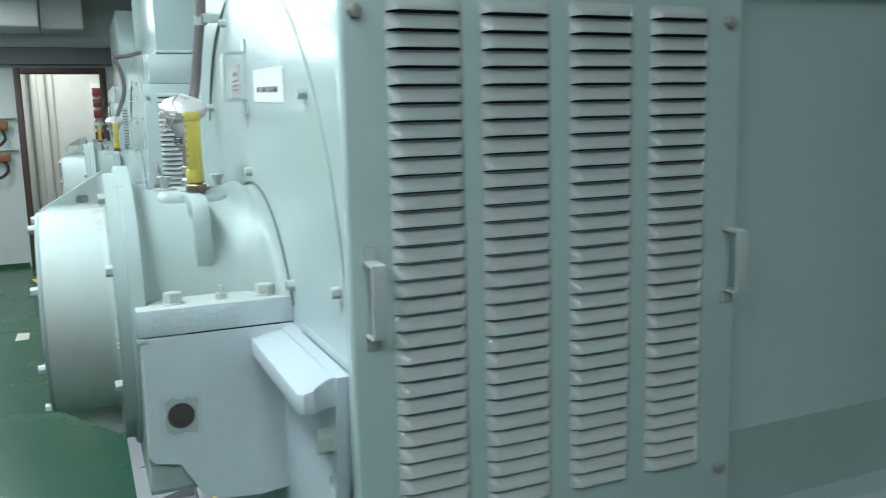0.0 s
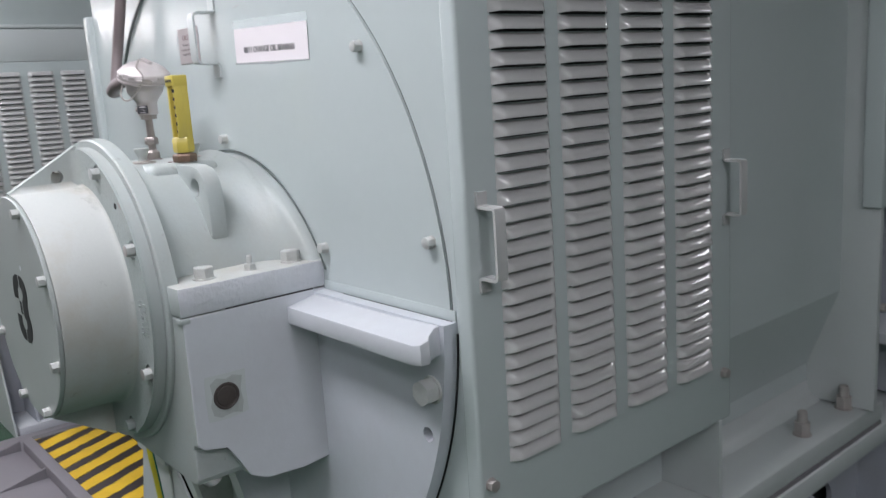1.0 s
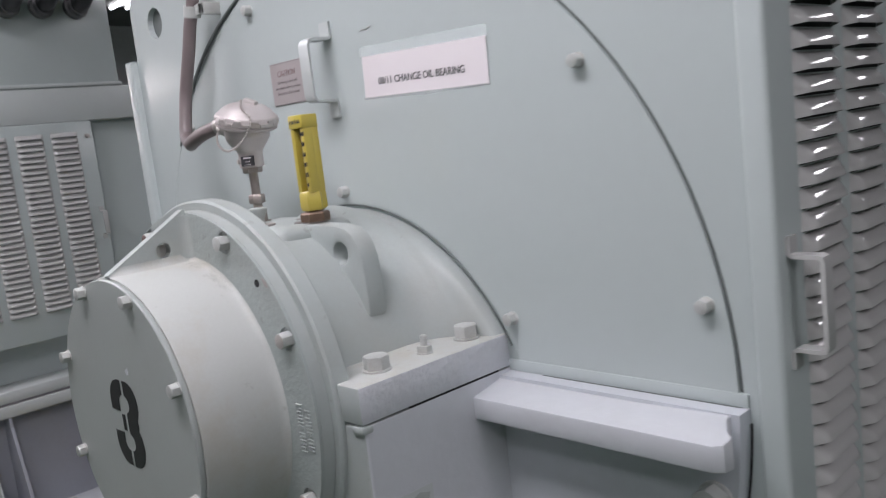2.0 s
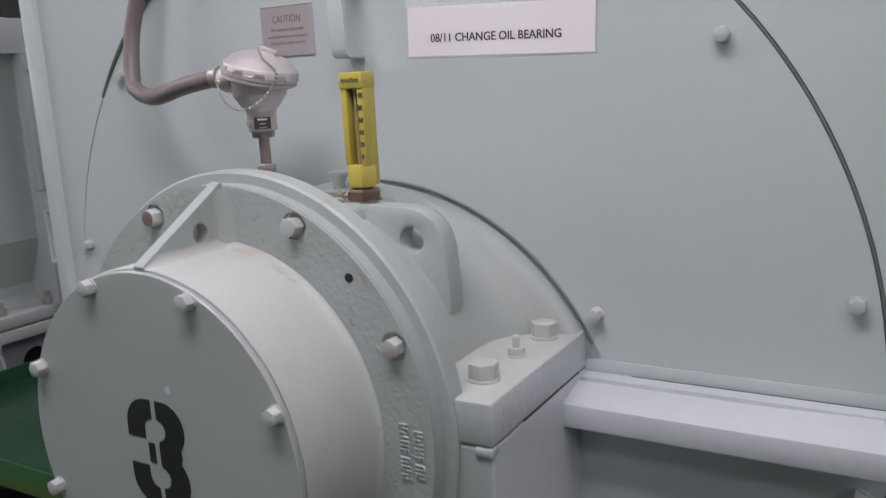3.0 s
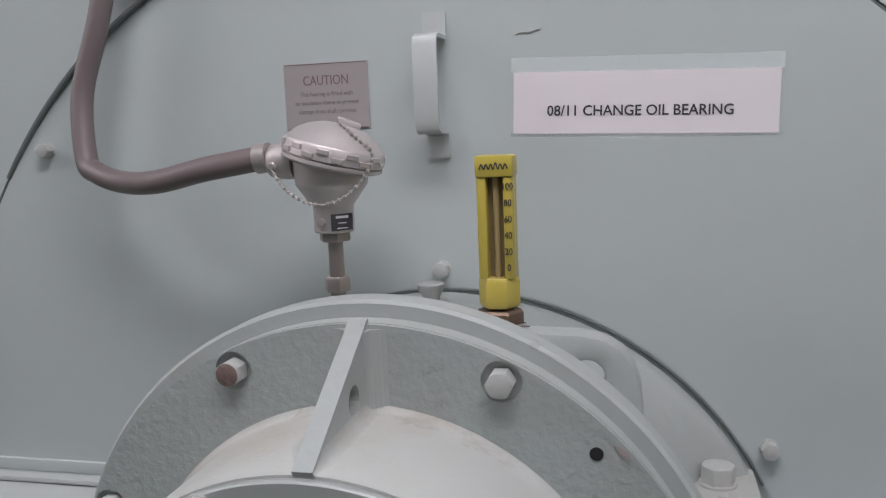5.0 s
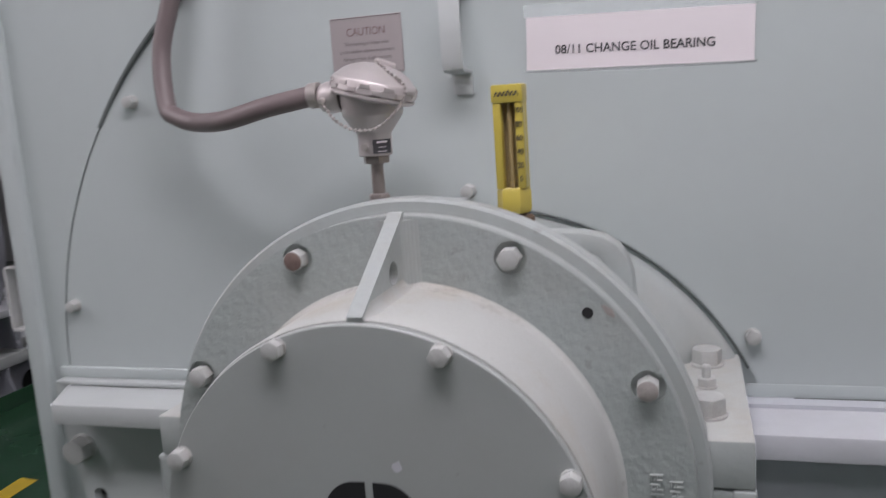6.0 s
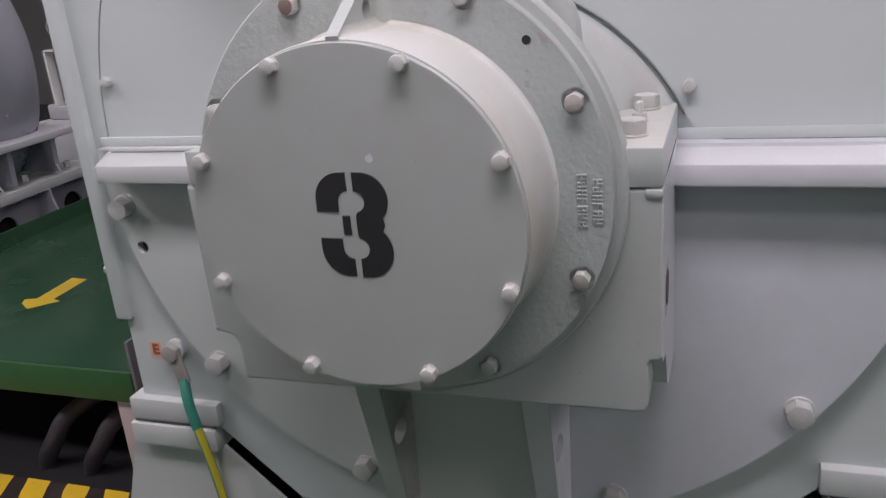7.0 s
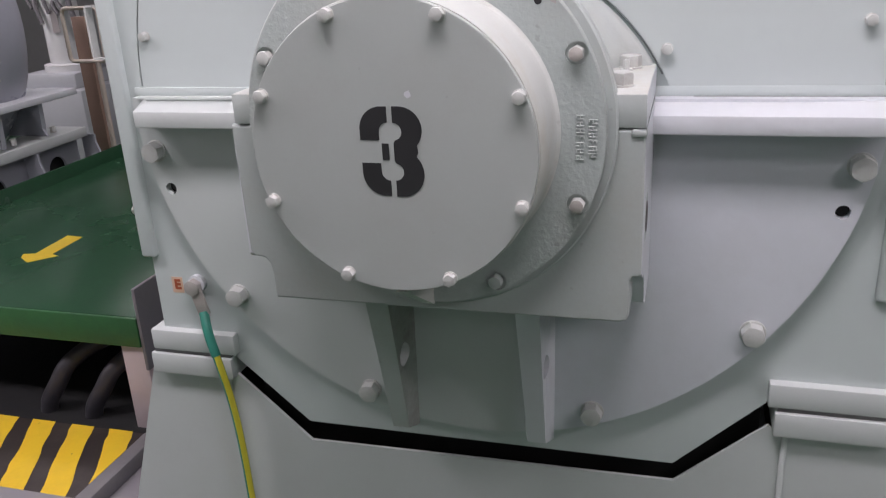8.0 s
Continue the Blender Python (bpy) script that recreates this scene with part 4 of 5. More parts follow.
# ---- on the bearing: thermometer, sensor, labels ----
def thermometer():
    x, y, z0, z1 = 0.089, -0.145, 1.622, 1.776
    root = empty("thermometer", pose(x, y, 1.601))
    tagged(root, "yellow industrial glass thermometer on a brass fitting", "thermometer")
    w, d = 0.0185, 0.016
    b = part("housing", cuboid(x - w, x + w, y + 0.002, y + d, z0, z1, bevel=0.003), YELLOW, root)
    for s in (-1, 1):
        part("side_wall", cuboid(min(x + s * w, x + s * 0.0085), max(x + s * w, x + s * 0.0085), y - 0.014, y + 0.004, z0 + 0.028, z1 - 0.016, bevel=0.002), YELLOW, root)
    part("head", cuboid(x - w - 0.001, x + w + 0.001, y - 0.016, y + d, z1 - 0.022, z1, bevel=0.0025), YELLOW, root)
    bm = lathe(bmesh.new(), [(0, 0), (0.0195, 0), (0.0215, 0.005), (0.0215, 0.027), (0.0185, 0.031), (0, 0.031)], 6, pose(x, y, z0 - 0.002), caps=False)
    part("socket", bm, YELLOW, root)
    part("glass_tube", tube(bmesh.new(), [(x, y - 0.004, z0 + 0.026), (x, y - 0.004, z1 - 0.02)], 0.0035, 12), AMBER, root, "amber glass capillary tube")
    part("scale_plate", cuboid(x - 0.0085, x + 0.0085, y + 0.0005, y + 0.003, z0 + 0.028, z1 - 0.022), SCALE, root)
    for k, s in enumerate(("0", "20", "40", "60", "80", "100")):
        text_mesh(s, 0.0100, "numeral", INK, root, pose(x + 0.0132, y - 0.0146, z0 + 0.040 + 0.0165 * k, 90), 0.0004, squeeze=0.8)
    wave = [(x - 0.0145 + 0.0024 * k, y - 0.0162, z1 - 0.0115 + (0.0028 if k % 2 else -0.0024) * (1.5 if k == 7 else 1.0)) for k in range(13)]
    part("mark", tube(bmesh.new(), spline(wave, 5), 0.0007, 5), INK, root)
    fit_bm = lathe(bmesh.new(), [(0, 0), (0.0235, 0), (0.0245, 0.003), (0.0245, 0.013), (0.022, 0.016), (0.014, 0.016), (0.016, 0.018), (0.016, 0.022), (0, 0.022)], 6, pose(x, y, 1.601), caps=False)
    part("hex_fitting", fit_bm, BRASS, root, "dark brass hexagon fitting")


def sensor():
    cx, cy = -0.090, -0.141
    root = empty("temperature_sensor", pose(cx, cy, 1.601))
    tagged(root, "cast aluminium temperature sensor head on a steel stem", "temperature sensor")
    part("stem", lathe(bmesh.new(), [(0, 0), (0.0145, 0), (0.0145, 0.016), (0.0115, 0.020), (0.0085, 0.022), (0.0082, 0.09), (0, 0.09)], 20, pose(cx, cy, 1.60), caps=False), STEM, root)
    part("hex_nut", lathe(bmesh.new(), [(0, 0), (0.0135, 0), (0.0145, 0.0015), (0.0145, 0.0135), (0.0125, 0.016), (0, 0.016)], 6, pose(cx, cy, 1.634), caps=False), STEM, root)
    part("collar", lathe(bmesh.new(), [(0, 0), (0.016, 0), (0.0175, 0.002), (0.0175, 0.010), (0.0165, 0.012), (0, 0.012)], 6, pose(cx, cy, 1.689), caps=False), STEM, root)
    body = part("head_body", lathe(bmesh.new(), [(0, 0), (0.0205, 0), (0.0218, 0.0015), (0.0218, 0.026), (0.0225, 0.029), (0.0265, 0.034), (0.0350, 0.046), (0.0372, 0.0495), (0.0385, 0.051), (0.0392, 0.055), (0.0412, 0.088), (0, 0.088)], 48, pose(cx, cy, 1.699), caps=False), ALU, root)
    tilt = pose(cx + 0.002, cy, 1.776, 0, 15)
    lid = part("lid", lathe(bmesh.new(), [(0, -0.006), (0.050, -0.006), (0.0545, -0.003), (0.0545, 0.0), (0.052, 0.0012), (0.0545, 0.0024), (0.0540, 0.0165), (0.0525, 0.0185), (0.0505, 0.0195), (0.043, 0.0275), (0.032, 0.0340), (0.018, 0.0385), (0, 0.040)], 56, tilt, caps=False), ALU, root, "domed screw lid with cast grips")
    for k in range(22):
        m = tilt @ pose(0, 0, 0, 0, 0, 360 / 22 * k) @ pose(0.0542, 0, 0.0092 + (0.0030 if k % 2 else -0.0030))
        bm = cuboid(-0.0005, 0.0016, -0.0066, 0.0066, -0.0028, 0.0028, bevel=0.0006, seg=1)
        bmesh.ops.transform(bm, matrix=m, verts=bm.verts)
        part("grip", bm, ALU, lid)
    bm = cuboid(-0.013, 0.013, -0.0055, 0.0055, 0.033, 0.0455, bevel=0.002)
    bmesh.ops.transform(bm, matrix=tilt @ pose(0.004, 0, 0, 0, 8, 20), verts=bm.verts)
    part("lid_bar", bm, ALU, lid)
    # side port
    p0 = Vector((cx - 0.038, cy - 0.004, 1.777))
    part("cable_port", lathe(bmesh.new(), [(0, 0), (0.0195, 0), (0.0205, 0.010), (0.0200, 0.020), (0.0175, 0.027), (0.0155, 0.029), (0, 0.029)], 28, pose(*p0) @ pose(0, 0, 0, 0, -90), caps=False), ALU, root)
    part("screw", lathe(bmesh.new(), [(0, 0), (0.005, 0), (0.005, 0.003), (0.0035, 0.0045), (0, 0.0045)], 12, pose(cx - 0.058, cy - 0.0225, 1.772) @ TO_FRONT, caps=False), STEEL, root)
    part("screw", lathe(bmesh.new(), [(0, 0), (0.0045, 0), (0.0045, 0.003), (0, 0.004)], 12, pose(cx - 0.006, cy - 0.0210, 1.711) @ TO_FRONT, caps=False), STEEL, root)
    tag = part("nameplate", cuboid(-0.0120, 0.0120, -0.0006, 0.0006, -0.0088, 0.0088), INK, root, "small black nameplate")
    tag.matrix_basis = pose(cx + 0.0150, cy - 0.0165, 1.711, 0, 0, 42)
    for k, wd in enumerate((0.014, 0.009, 0.012)):
        bar = part("print_bar", cuboid(-wd / 2, wd / 2, -0.0011, -0.0005, 0.0042 - 0.0055 * k, 0.0056 - 0.0055 * k - (0.0004 if k else -0.0012)), PAPER, root)
        bar.matrix_basis = tag.matrix_basis.copy()
    # bead chain from the screw over the lid's top
    for keys in ([(cx - 0.056, cy - 0.028, 1.768), (cx - 0.034, cy - 0.042, 1.747), (cx - 0.006, cy - 0.045, 1.733), (cx + 0.022, cy - 0.041, 1.736), (cx + 0.046, cy - 0.030, 1.757), (cx + 0.0535, cy - 0.022, 1.782), (cx + 0.036, cy - 0.026, 1.801), (cx + 0.012, cy - 0.010, 1.8185)],):
        pts = spline(keys, 14)
        bm = bmesh.new()
        run, last = 0.0, pts[0]
        for p in pts:
            run += (p - last).length
            last = p
            if run >= 0.0052:
                run = 0.0
                bmesh.ops.create_icosphere(bm, subdivisions=1, radius=0.0025, matrix=Matrix.Translation(p))
        tube(bm, pts, 0.0008, 5)
        part("bead_chain", bm, STEEL, root, "fine steel bead chain")


def conduit():
    pts = spline([(-0.165, -0.147, 1.781), (-0.235, -0.151, 1.770), (-0.305, -0.138, 1.757), (-0.369, -0.106, 1.757), (-0.410, -0.091, 1.767), (-0.433, -0.080, 1.785), (-0.444, -0.061, 1.863), (-0.420, -0.053, 1.945), (-0.405, -0.047, 2.005), (-0.390, -0.042, 2.05), (-0.374, -0.042, 2.14), (-0.372, -0.05, 2.4), (-0.372, -0.05, 2.8), (-0.37, 0.02, 3.1), (-0.37, 0.06, TOP)], 8)
    root = empty("cable_conduit", pose(-0.374, -0.042, 2.03))
    tagged(root, "brown-grey flexible cable conduit clamped to the motor", "conduit")
    part("hose", tube(bmesh.new(), pts, 0.0135, 16), CONDUIT, root)
    part("end_fitting", tube(bmesh.new(), [(-0.158, -0.147, 1.781), (-0.172, -0.1472, 1.780)], 0.0165, 16), STEEL, root)
    bm = tube(bmesh.new(), [(-0.400, -0.042, 2.018), (-0.394, -0.042, 2.040)], 0.018, 16)
    box(bm, -0.392, -0.355, -0.045, -0.039, 2.020, 2.040, 0.001)
    box(bm, -0.365, -0.355, -0.045, 0.0, 2.018, 2.042, 0.001)
    part("clamp", bm, BOLT, root)


def paper_label():
    root = empty("paper_label", pose(0.234, -0.004, 1.79))
    tagged(root, "white paper strip taped to the motor cover", "label")
    tilt = pose(0.2335, -0.0036, 1.8255, 0, 1.9)
    w, h = 0.146, 0.0353
    sheet = part("paper", cuboid(-w, w, -0.0009, -0.0003, -h, h), PAPER, root, smooth=False)
    sheet.matrix_basis = tilt
    text_mesh("08/11 CHANGE OIL BEARING", 0.0166, "lettering", INK, root, tilt @ pose(-0.0040, -0.0013, -0.0096, 90), 0.0002, squeeze=0.962, bold=0.0002)
    f = part("tape", cuboid(-w - 0.003, w + 0.003, -0.0013, -0.001, h - 0.001, h + 0.0165), FILM, root, "clear adhesive tape")
    f.matrix_basis = tilt
    f.visible_shadow = False
    # the lower tape, buckled a little below the paper
    low = [(-w - 0.003, -h - 0.003), (-0.02, -h - 0.0045), (0.006, -h - 0.006), (0.03, -h - 0.0045), (w + 0.003, -h - 0.002), (w + 0.0035, -h + 0.001), (-w - 0.003, -h + 0.001)]
    f = part("tape", prism(bmesh.new(), low, "y", -0.0016, -0.0012), FILM, root, "clear adhesive tape", smooth=False)
    f.matrix_basis = tilt
    f.visible_shadow = False


def caution_plate():
    root = empty("caution_plate", pose(-0.144, -0.003, 1.81))
    tagged(root, "grey etched metal caution plate on the motor cover", "warning sign")
    part("plate", cuboid(-0.198, -0.089, -0.0042, -0.0026, 1.809, 1.8905, bevel=0.0005, seg=1), PLATE, root)
    for a in ((-0.1965, -0.0905, 1.8885, 1.8893), (-0.1965, -0.0905, 1.8102, 1.811)):
        part("border", cuboid(a[0], a[1], -0.0046, -0.004, a[2], a[3]), INK_GREY, root)
    text_mesh("CAUTION", 0.0165, "lettering", INK_RED, root, pose(-0.1435, -0.0044, 1.8685, 90), 0.0002, squeeze=0.8, bold=0.0)
    for k, s in enumerate(("This bearing is fitted with", "an insulation sleeve to prevent", "damage from shaft currents")):
        text_mesh(s, 0.0078, "lettering", INK_GREY, root, pose(-0.1435, -0.0044, 1.8525 - 0.0105 * k, 90), 0.0002, squeeze=0.86)


def stencil_three():
    """The stencilled number on the round cover plate, in three painted pieces."""
    root = empty("stencil_number", pose(0.004, -0.475, 1.28))
    tagged(root, "black stencilled figure 3 painted on the cover plate", "number")
    cx, cz, y0, y1 = 0.004, AXIS + 0.0005, -0.4752, -0.4757

    def ring(c, ro, ri, a0, a1, n=20):
        return arc(c[0], c[1], ro, a0, a1, n) + arc(c[0], c[1], ri, a1, a0, n)
    g = 0.004  # half the bridge
    top, bot = (cx, cz + 0.031), (cx, cz - 0.031)
    # right half: two bowls joined
    out = [(cx + g, cz + 0.067)] + [(cx + 0.0140 + 0.034 * math.cos(radians(a)), cz + 0.033 + 0.034 * math.sin(radians(a))) for a in range(84, -50, -9)]
    out += [(cx + 0.041, cz)]
    out += [(cx + 0.0138 + 0.0345 * math.cos(radians(a)), cz - 0.0325 + 0.0355 * math.sin(radians(a))) for a in range(46, -86, -9)] + [(cx + g, cz - 0.068)]
    out += [(cx + g, cz - 0.043)] + [(cx + g + 0.013 * math.cos(radians(a)), cz - 0.030 + 0.013 * math.sin(radians(a))) for a in range(-80, 81, 16)] + [(cx + g, cz - 0.0125), (cx + g, cz + 0.0125)]
    out += [(cx + g + 0.013 * math.cos(radians(a)), cz + 0.030 + 0.013 * math.sin(radians(a))) for a in range(-80, 81, 16)] + [(cx + g, cz + 0.0435)]
    part("right_stroke", prism(bmesh.new(), out, "y", y0, y1), BLACK, root, smooth=False)
    for s in (1, -1):
        o = [(cx - g, cz + s * 0.067)] + [(cx - 0.0128 + 0.0345 * math.cos(radians(a)), cz + s * (0.0325 + 0.0345 * math.sin(radians(a)))) for a in range(96, 181, 8)]
        o += [(cx - 0.0473, cz + s * 0.017), (cx - 0.0175, cz + s * 0.017), (cx - 0.0175, cz + s * 0.029)] + [(cx - g - 0.0135 * math.sin(radians(a)), cz + s * (0.030 + 0.0135 * math.cos(radians(a)))) for a in range(80, -1, -20)]
        part("hook_stroke", prism(bmesh.new(), o, "y", y0, y1), BLACK, root, smooth=False)
    part("middle_stroke", cuboid(cx - 0.0145, cx - g, y1, y0, cz - 0.0125, cz + 0.0125), BLACK, root)


def earth_lead():
    root = empty("earth_lead", pose(-0.688, -0.01, 0.88))
    tagged(root, "green and yellow earth lead bolted to the motor frame", "earth cable")
    b = part("stud", hexbolt(0.036, 0.022), RUSTY, root)
    b.matrix_basis = pose(-0.688, -0.004, 0.888) @ TO_FRONT
    bm = lathe(bmesh.new(), [(0, 0), (0.022, 0), (0.022, 0.012), (0, 0.012)], 20, pose(-0.684, -0.0, 0.892) @ TO_FRONT, caps=False)
    part("boss", bm, PALE, root)
    bm = cuboid(-0.016, 0.016, -0.009, -0.001, -0.058, 0.008, bevel=0.003)
    lug = part("cable_lug", bm, RUSTY, root)
    lug.matrix_basis = pose(-0.680, -0.016, 0.875, 0, -14)
    keys = [(-0.668, -0.022, 0.825), (-0.649, -0.045, 0.78), (-0.626, -0.058, 0.715), (-0.611, -0.055, 0.62), (-0.605, -0.048, 0.50), (-0.604, -0.042, 0.32), (-0.604, -0.04, 0.12)]
    pts = spline(keys, 10)
    part("sleeve", tube(bmesh.new(), pts[:19], 0.0115, 14), EARTH_G, root, "green heat-shrink sleeve")
    bm = tube(bmesh.new(), pts[17:], 0.0095, 14)
    for i, f in enumerate(bm.faces):
        f.material_index = 1 if (i % 14) in (3, 4, 5, 10, 11, 12) else 0
    part("wire", bm, (EARTH_Y, EARTH_G), root, "yellow and green striped wire")
    part("tag", cuboid(-0.757, -0.727, -0.0009, 0.0003, 0.862, 0.903), TAPE, root, "small pale orange tag")
    text_mesh("E", 0.034, "letter", REDINK, root, pose(-0.7415, -0.0013, 0.883, 90), 0.0003, bold=0.0016)


def oil_plugs():
    for k, (x, y) in enumerate(((0.0, -0.085), (0.012, -0.205))):
        root = empty("oil_plug", pose(x, y, 1.601))
        tagged(root, "small grey conical oil filler plug on the bearing cap", "plug", "oil plugs")
        part("flange", lathe(bmesh.new(), [(0, 0), (0.026, 0), (0.026, 0.003), (0.012, 0.005), (0, 0.005)], 24, pose(x, y, 1.6012), caps=False), STEEL, root)
        part("knob", lathe(bmesh.new(), [(0, 0.005), (0.009, 0.005), (0.0095, 0.014), (0.0155, 0.026), (0.0155, 0.030), (0.0135, 0.0315), (0, 0.0315)], 24, pose(x, y, 1.6012), caps=False), COVER, root)
    pts = spline([(0.012, -0.10, 1.606), (0.03, -0.125, 1.604), (0.035, -0.11, 1.606), (0.05, -0.135, 1.604), (0.055, -0.12, 1.606), (0.066, -0.14, 1.606)], 12)
    bm = bmesh.new()
    for p in pts[::2]:
        bmesh.ops.create_icosphere(bm, subdivisions=1, radius=0.0026, matrix=Matrix.Translation(p))
    tube(bm, pts, 0.001, 5)
    tagged(link("chain", bm, STEEL, smooth=True), "short oily bead chain lying by the thermometer", "chain")


def small_marks():
    """A pencilled scribble by the label, a paint chip on the flange, a pale fleck on the cover plate."""
    pts = spline([(0.092, -0.0035, 1.9085), (0.100, -0.0035, 1.911), (0.107, -0.0035, 1.9095), (0.113, -0.0035, 1.912), (0.120, -0.0035, 1.913)], 6)
    tagged(link("pencil_scribble", tube(bmesh.new(), pts, 0.0006, 5), PLATE), "short grey pencil scribble on the motor cover", "mark")
    rnd = random.Random(4)
    out = []
    for k in range(14):
        a = 2 * math.pi * k / 14
        u, v = 0.010 * math.cos(a) * (0.75 + 0.4 * rnd.random()), 0.0035 * math.sin(a) * (0.6 + 0.6 * rnd.random())
        c, s = math.cos(radians(-47)), math.sin(radians(-47))
        out.append((0.2178 + c * u - s * v, 1.5430 + s * u + c * v))
    bm = prism(bmesh.new(), out, "y", -0.3366, -0.3358)
    tagged(link("paint_chip", bm, RUSTY), "dark chipped paint patch on the flange edge", "paint chip")
    out = [(0.034 + 0.005 * (0.6 + 0.6 * rnd.random()) * math.cos(k * math.pi / 5), 1.429 + 0.006 * (0.6 + 0.6 * rnd.random()) * math.sin(k * math.pi / 5)) for k in range(10)]
    tagged(link("paint_fleck", prism(bmesh.new(), out, "y", -0.4755, -0.4749), PALE), "pale paint fleck on the round cover plate", "paint fleck")


def stains():
    """Oily rust stains on the bearing cap round the fittings and at the foot of the rib."""
    rnd = random.Random(21)

    def blob(cx, cy, rx, ry, n=22):
        return [(cx + rx * (0.6 + 0.55 * rnd.random()) * math.cos(2 * math.pi * k / n), cy + ry * (0.6 + 0.55 * rnd.random()) * math.sin(2 * math.pi * k / n)) for k in range(n)]
    for cx, cy, rx, ry in ((0.082, -0.147, 0.036, 0.030), (0.030, -0.118, 0.038, 0.016), (-0.088, -0.145, 0.028, 0.024)):
        ob = link("oil_stain", prism(bmesh.new(), blob(cx, cy, rx, ry), "z", 1.6005, 1.6018), STAIN)
        tagged(ob, "dark oily rust stain on the bearing cap", "stain", "stains on the bearing cap")
    # grime along the root of the drum
    bm, rows = bmesh.new(), []
    for r, h in ((0.2322, 0.3384), (0.2298, 0.342), (0.2290, 0.348), (0.2288, 0.353), (0.2287, 0.357)):
        rows.append([bm.verts.new((u, -h - (0.010 * rnd.random() if h > 0.356 else 0), v)) for u, v in arc(0, AXIS, r, 48, 104, 56)])
    for p, q in zip(rows, rows[1:]):
        for i in range(56):
            bm.faces.new((p[i], p[i + 1], q[i + 1], q[i]))
    ob = link("rust_grime", bm, GRIME, smooth=True)
    tagged(ob, "patchy brown grime along the root of the cast drum", "grime")
    # bare square round the pipe plug
    out = [(-0.236 + 0.040 * u + rnd.uniform(-0.002, 0.002), 1.183 + 0.043 * v + rnd.uniform(-0.002, 0.002)) for u, v in ((-1, -1), (0, -1.03), (1, -1), (1.02, 0), (1, 1), (0, 1.02), (-1, 1), (-1.02, 0))]
    ob = link("thin_paint_patch", prism(bmesh.new(), out, "x", 0.3572, 0.3578), MINT)
    tagged(ob, "greyer square of thin paint round the pipe plug", "paint patch")


small_marks()
stains()
thermometer()
sensor()
oil_plugs()
conduit()
for ob in [o for o in scene.objects if o.parent is None and o.name.split(".")[0] in ("thermometer", "temperature_sensor", "cable_conduit", "oil_plug") and o.name.split(".")[0] != "cable_conduit"]:
    copy_thing(ob, Matrix.Translation((-STEP, 0, 0)) @ ob.matrix_basis)
    copy_thing(ob, Matrix.Translation((-2 * STEP, 0, 0)) @ ob.matrix_basis)
root = empty("cable_conduit", pose(-3.93, -0.147, 1.78))
tagged(root, "brown-grey flexible cable conduit rising from the sensor", "conduit")
part("hose", tube(bmesh.new(), spline([(-3.935, -0.147, 1.778), (-3.96, -0.135, 1.79), (-3.95, -0.10, 1.86), (-3.91, -0.064, 1.97), (-3.90, -0.066, 2.065), (-3.90, -0.09, 2.15), (-3.90, -0.112, 2.184), (-3.90, -0.085, 2.197), (-3.90, -0.03, 2.203), (-3.90, 0.06, 2.228)], 8), 0.0135, 16), CONDUIT, root)
part("end_fitting", tube(bmesh.new(), [(-3.920, -0.147, 1.779), (-3.948, -0.1465, 1.783)], 0.0165, 16), STEEL, root)
paper_label()
caution_plate()
stencil_three()
earth_lead()


# ---- things beyond the machines ----
def filter_column():
    x, y = -4.40, 4.1
    root = empty("filter_column", pose(x, y, FLOOR))
    tagged(root, "white painted upright filter column on a boxed base", "filter")
    part("base", cuboid(x - 0.30, x + 0.34, y - 0.3, y + 0.3, FLOOR, 0.66, bevel=0.02), PALE, root)
    part("base_cap", cuboid(x - 0.22, x + 0.26, y - 0.24, y + 0.24, 0.66, 0.78, bevel=0.02), PALE, root)
    part("body", lathe(bmesh.new(), [(0, 0), (0.19, 0), (0.19, 0.05), (0.14, 0.06), (0.14, 1.1), (0.1, 1.2), (0, 1.22)], 32, pose(x + 0.04, y, 0.78), caps=False), WALL, root)
    part("nameplate", cuboid(x + 0.07, x + 0.13, y - 0.146, y - 0.138, 1.08, 1.24), PLATE, root)
    for k in range(6):
        m = pose(x + 0.10, y - 0.24, 1.46) @ pose(0, 0, 0, 0, 60 * k)
        bm = cuboid(-0.008, 0.008, -0.01, 0.01, 0.0, 0.07, bevel=0.003)
        bmesh.ops.transform(bm, matrix=m, verts=bm.verts)
        part("handwheel_spoke", bm, BED, root)


def pipe_run(keys, r, label):
    ob = link("pipe", tube(bmesh.new(), spline(keys, 8), r, 14), DKGREY, smooth=True)
    tagged(ob, label, "pipe", "pipes beyond the machines")


filter_column()
for k in range(3):
    pipe_run([(-3.98 + 0.12 * k, 4.6 - 0.1 * k, FLOOR), (-3.98 + 0.12 * k, 4.6 - 0.1 * k, 0.9), (-4.05 + 0.12 * k, 4.55, 1.25), (-4.2 + 0.15 * k, 4.4, 1.6), (-4.2 + 0.15 * k, 4.4, TOP)], 0.045, "dark grey pipe bending up beyond the machines")
board = empty("timber_board", pose(-3.28, 3.05, FLOOR))
tagged(board, "brown timber board standing on edge beyond the walkway", "board")
part("board", cuboid(-3.365, -3.265, 3.0, 3.03, FLOOR, 1.27, bevel=0.004), BROWN_WOOD, board)
rail = empty("bent_pipe_rail", pose(-3.30, 2.96, FLOOR))
tagged(rail, "cream painted bent pipe loop on a post by the timber board", "rail")
loop = arc(-3.36, 1.295, 0.03, 180, 90, 4) + arc(-3.16, 1.295, 0.03, 90, 0, 4) + arc(-3.16, 1.03, 0.03, 0, -90, 4) + arc(-3.36, 1.03, 0.03, 270, 180, 4)
